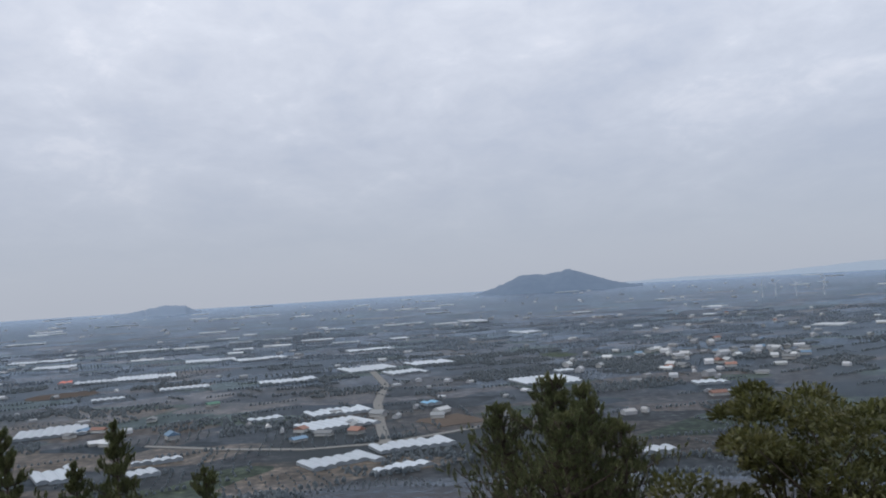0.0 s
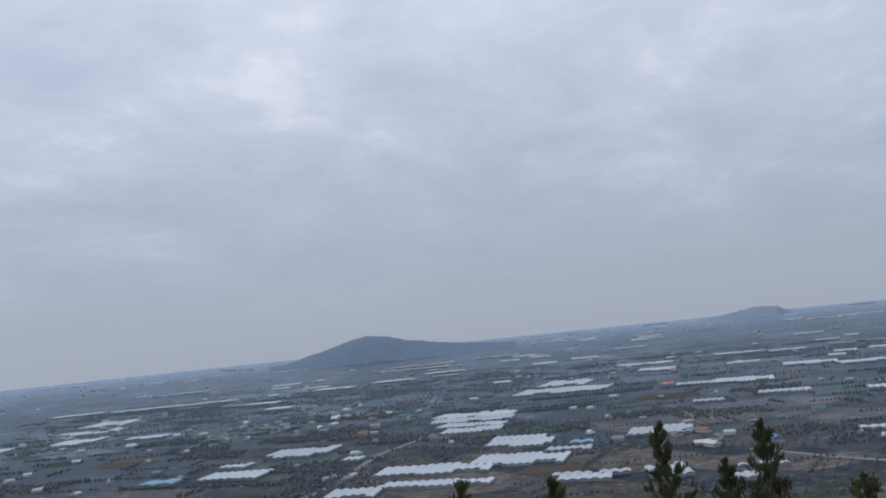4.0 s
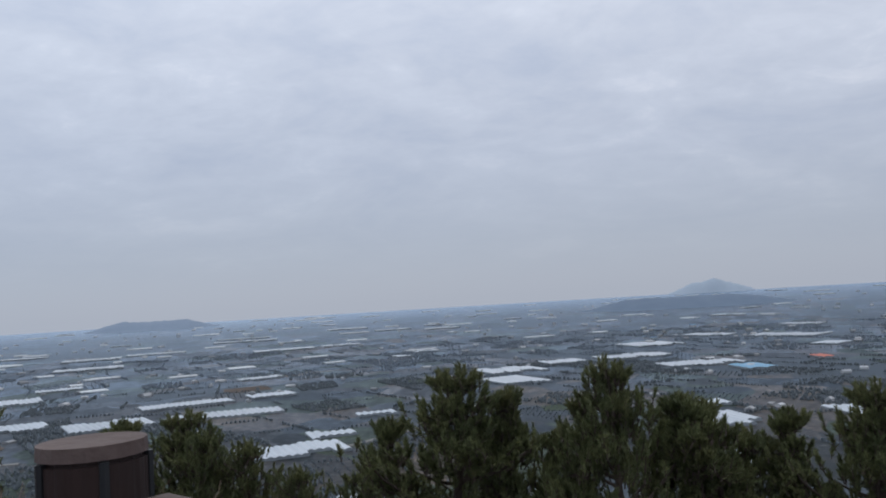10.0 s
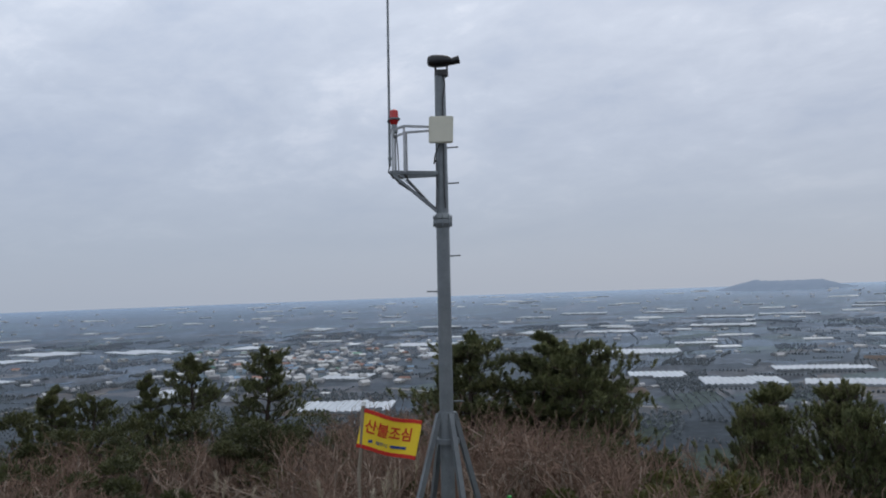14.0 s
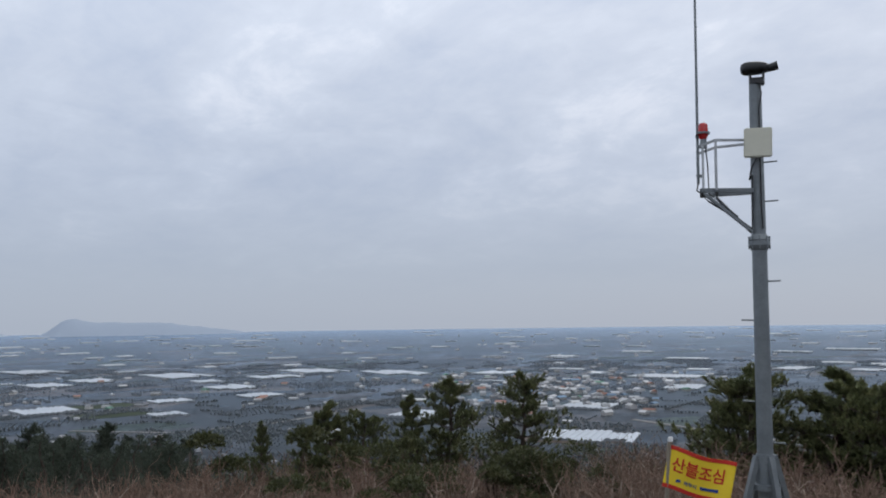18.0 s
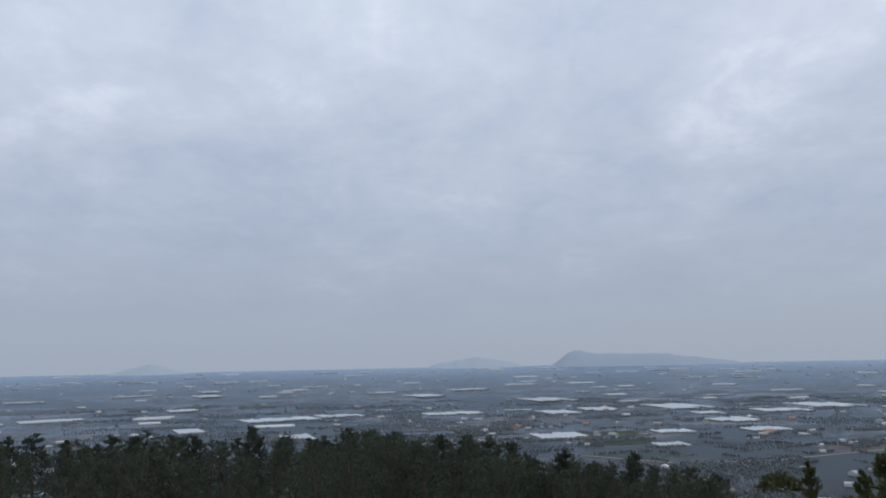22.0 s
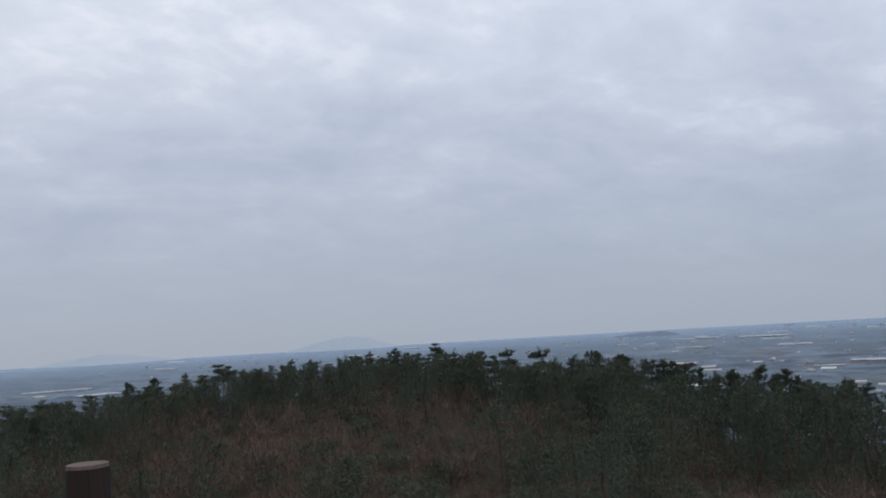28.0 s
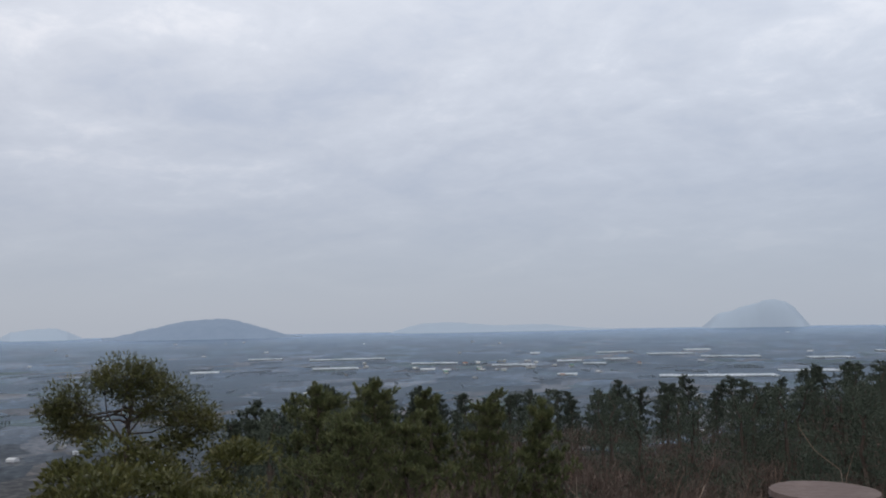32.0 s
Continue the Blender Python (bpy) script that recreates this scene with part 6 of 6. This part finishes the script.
# ---- warning banner ----
def banner():
    x, y = -8.83, -8.50
    gzb = float(ground_z(x, y))
    ob = thing("banner", "yellow and red fire-warning banner waving on a crooked wooden stick", "banner", at=(x, y, 0), rz=133.0)
    tube([(0.03, 0, gzb - 0.2), (0.0, 0, gzb + 0.6), (-0.02, 0, E - 2.2), (0.01, 0, E - 1.95), (0.05, 0, E - 1.42), (0.065, 0, E - 1.36)], 0.024, "stick", M_STICK, ob, "crooked grey stick")
    part("knob", rod((0.065, 0, E - 1.37), (0.068, 0, E - 1.32), 0.03, 0.026, 10), M_WHITE, ob)
    W, H = 0.74, 0.47

    def cloth(u, v):
        """u along the cloth from the stick, v from the top down, both in metres."""
        return (0.06 - v * 0.22 + u * 0.955, -0.05 * math.sin(u * 8.5 + v * 2) * (0.3 + u), E - 1.42 - v * 0.97 - u * 0.24 + 0.018 * math.sin(u * 9 + 1))
    nu, nv = 28, 14

    def sheet(name, u0, u1, v0, v1, mat, lift, parent, label=""):
        vs, fs = [], []
        for i, j in product(range(nu + 1), range(nv + 1)):
            p = cloth(u0 + (u1 - u0) * i / nu, v0 + (v1 - v0) * j / nv)
            vs.append((p[0], p[1] - lift, p[2]))
        for i, j in product(range(nu), range(nv)):
            a = i * (nv + 1) + j
            fs.append((a, a + 1, a + nv + 2, a + nv + 1))
        me = mesh_from(name, vs, fs, mat, True)
        o = part_me(name, me, parent, label)
        md = o.modifiers.new("thickness", "SOLIDIFY")
        md.thickness = 0.002
        return o
    flag = sheet("cloth", 0, W, 0, H, M_YELLOW, 0, ob)
    sheet("hem", 0, W, 0, 0.045, M_REDCLOTH, 0.004, flag, "red hem")
    sheet("hem", 0, W, H - 0.045, H, M_REDCLOTH, 0.004, flag, "red hem")
    part("logo", box((0.05, 0.004, 0.03), (cloth(0.16, 0.36)[0], cloth(0.16, 0.36)[1] - 0.006, cloth(0.16, 0.36)[2])), M_BLUECLOTH, flag)

    def letters(name, text, size, u, v, mat, wide=1.0):
        cu = bpy.data.curves.new(name, "FONT")
        cu.body, cu.size, cu.offset = text, size, size * 0.018
        tmp = new("text", cu)
        bpy.context.view_layer.update()
        me = bpy.data.meshes.new_from_object(tmp.evaluated_get(bpy.context.evaluated_depsgraph_get()))
        bpy.data.objects.remove(tmp)
        bm = bmesh.new()
        bm.from_mesh(me)
        bmesh.ops.triangulate(bm, faces=bm.faces[:])
        bmesh.ops.subdivide_edges(bm, edges=[e for e in bm.edges if e.calc_length() > 0.03], cuts=2)
        for w in bm.verts:
            p = cloth(u + w.co.x * wide, v - w.co.y)
            w.co = (p[0], p[1] - 0.008, p[2])
        bm.to_mesh(me)
        bm.free()
        me.materials.clear()
        me.materials.append(mat)
        part_me(name, me, flag)
    letters("lettering", "산불조심", 0.175, 0.06, 0.255, M_REDCLOTH, 0.92)
    letters("small_lettering", "제주시", 0.052, 0.22, 0.375, M_BLUECLOTH)
    sheet("writing_bar", 0.40, 0.60, 0.338, 0.37, M_BLUECLOTH, 0.008, flag, "blue bar of small writing")


banner()


# ---- green wire fence round the mast ----
def wire_fence():
    ob = thing("wire_fence", "low bright green welded wire fence round the foot of the mast", "fence")
    # a short far side, and two sides that open towards the deck
    right, away = Vector((-0.661, 0.750, 0)), Vector((-0.750, -0.661, 0))
    cs = [MAST + right * u + away * v for u, v in ((-0.23, 1.45), (0.80, 1.45), (1.65, -1.0), (-1.85, -1.0))]
    top = E - 2.92
    for k in range(4):
        a, b = cs[k], cs[(k + 1) % 4]
        ga = float(ground_z(a.x, a.y))
        part("post", rod((a.x, a.y, ga - 0.2), (a.x, a.y, top + 0.05), 0.03, sides=10), M_GREENWIRE, ob)
        low = max(ga, float(ground_z(b.x, b.y)))
        for z in (top, top - 0.05, low + 0.1, (top + low) / 2):
            part("rail_wire", rod((a.x, a.y, z), (b.x, b.y, z), 0.008, sides=6), M_GREENWIRE, ob)
        n = 22
        for i in range(1, n):
            p = a + (b - a) * i / n
            part("upright_wire", rod((p.x, p.y, low), (p.x, p.y, top), 0.004, sides=5), M_GREENWIRE, ob)


wire_fence()


# ---- dry reeds by the mast ----
def reeds():
    g = np.random.default_rng(77)
    for az, r, el in ((134.4, 10.6, -10.6), (135.4, 10.6, -12.0), (136.2, 10.4, -12.0), (135.0, 10.9, -12.6), (139.0, 10.3, -12.2), (136.9, 9.8, -13.2), (146.6, 11.8, -11.2), (147.6, 12.0, -11.8), (145.4, 11.6, -12.4), (148.8, 12.2, -12.2)):
        x, y = -1.98 - math.sin(radians(az)) * r, -1.05 + math.cos(radians(az)) * r
        z = float(ground_z(x, y))
        high = EYE + r * math.tan(radians(el)) - z
        ob = thing("reed", "dry straw-coloured reed with a feathery plume", "reed", "dry reeds by the path", at=(x, y, z), rz=az)
        lean = float(g.uniform(-0.14, 0.14)) * high
        path = [(lean * (k / 5) ** 2, 0, high * 0.86 * k / 5 - 0.05 * (k == 0)) for k in range(6)]
        tube(path, 0.006, "stalk", M_GRASS, ob)
        n = 90
        t = g.random(n)
        base = np.stack([lean * (0.86 + 0.2 * t), g.normal(0, 0.006, n), high * (0.82 + 0.14 * t)], 1)
        part_me("plume", mesh_tris("plume", blades(base, unit(g.normal(0, 0.35, (n, 3)) + [0.25 * np.sign(lean), 0, 1]), g.uniform(0.06, 0.13, n), g.uniform(0.003, 0.006, n), g), M_PLUME), ob, "pale feathery plume")
        leaf = blades(np.zeros((9, 3)), unit(g.normal(0, 0.3, (9, 3)) + [0, 0, 1]), g.uniform(0.3, 0.6, 9) * high, np.full(9, 0.007), g)
        part_me("leaves", mesh_tris("leaves", leaf, M_GRASS), ob)


reeds()


# ---- rope fence and little sign on the path ----
ROPE_POSTS = [(157.0, 11.0, -1.75), (147.2, 13.2, -1.05), (139.5, 12.55, -1.10), (135.0, 10.4, -1.7)]
tops = []
for az, r, top in ROPE_POSTS:
    x, y, z = spot(az, r)
    ob = thing("rope_post", "short dark brown post of the path's rope fence", "post", "rope fence posts", at=(x, y, z))
    part("shaft", rod((0, 0, -0.3), (0, 0, top - z), 0.05, 0.047, 12), M_WOOD, ob)
    part("cap", rod((0, 0, top - z), (0, 0, top - z + 0.02), 0.047, 0.04, 12), M_WOOD_TOP, ob)
    tops.append(Vector((x, y, top - 0.95)))
for a, b in zip(tops, tops[1:]):
    ob = thing("rope", "pale sagging rope between the path posts", "rope", "fence ropes")
    for h in (0.88, 0.45):
        tube([a.lerp(b, k / 10) + Vector((0, 0, h - 0.14 * math.sin(math.pi * k / 10))) for k in range(11)], 0.018, "strand", M_ROPE, ob)
x, y, z = spot(154.7, 13.0)
ob = thing("path_sign", "small brown wooden path sign with a pale plate", "sign", at=(x, y, -2.24), rz=154.7 + 180)
part("post", box((0.08, 0.08, 1.9), (0, 0, 0.4)), M_WOOD, ob)
part("plate", box((0.25, 0.03, 0.17), (0, 0.06, 1.34)), M_WOOD_TOP, ob, "pale sign plate")
part("writing", box((0.18, 0.006, 0.022), (0, 0.078, 1.37)), M_BLACK, ob, "dark bar of writing")
part("writing", box((0.14, 0.006, 0.022), (0, 0.078, 1.32)), M_BLACK, ob, "dark bar of writing")
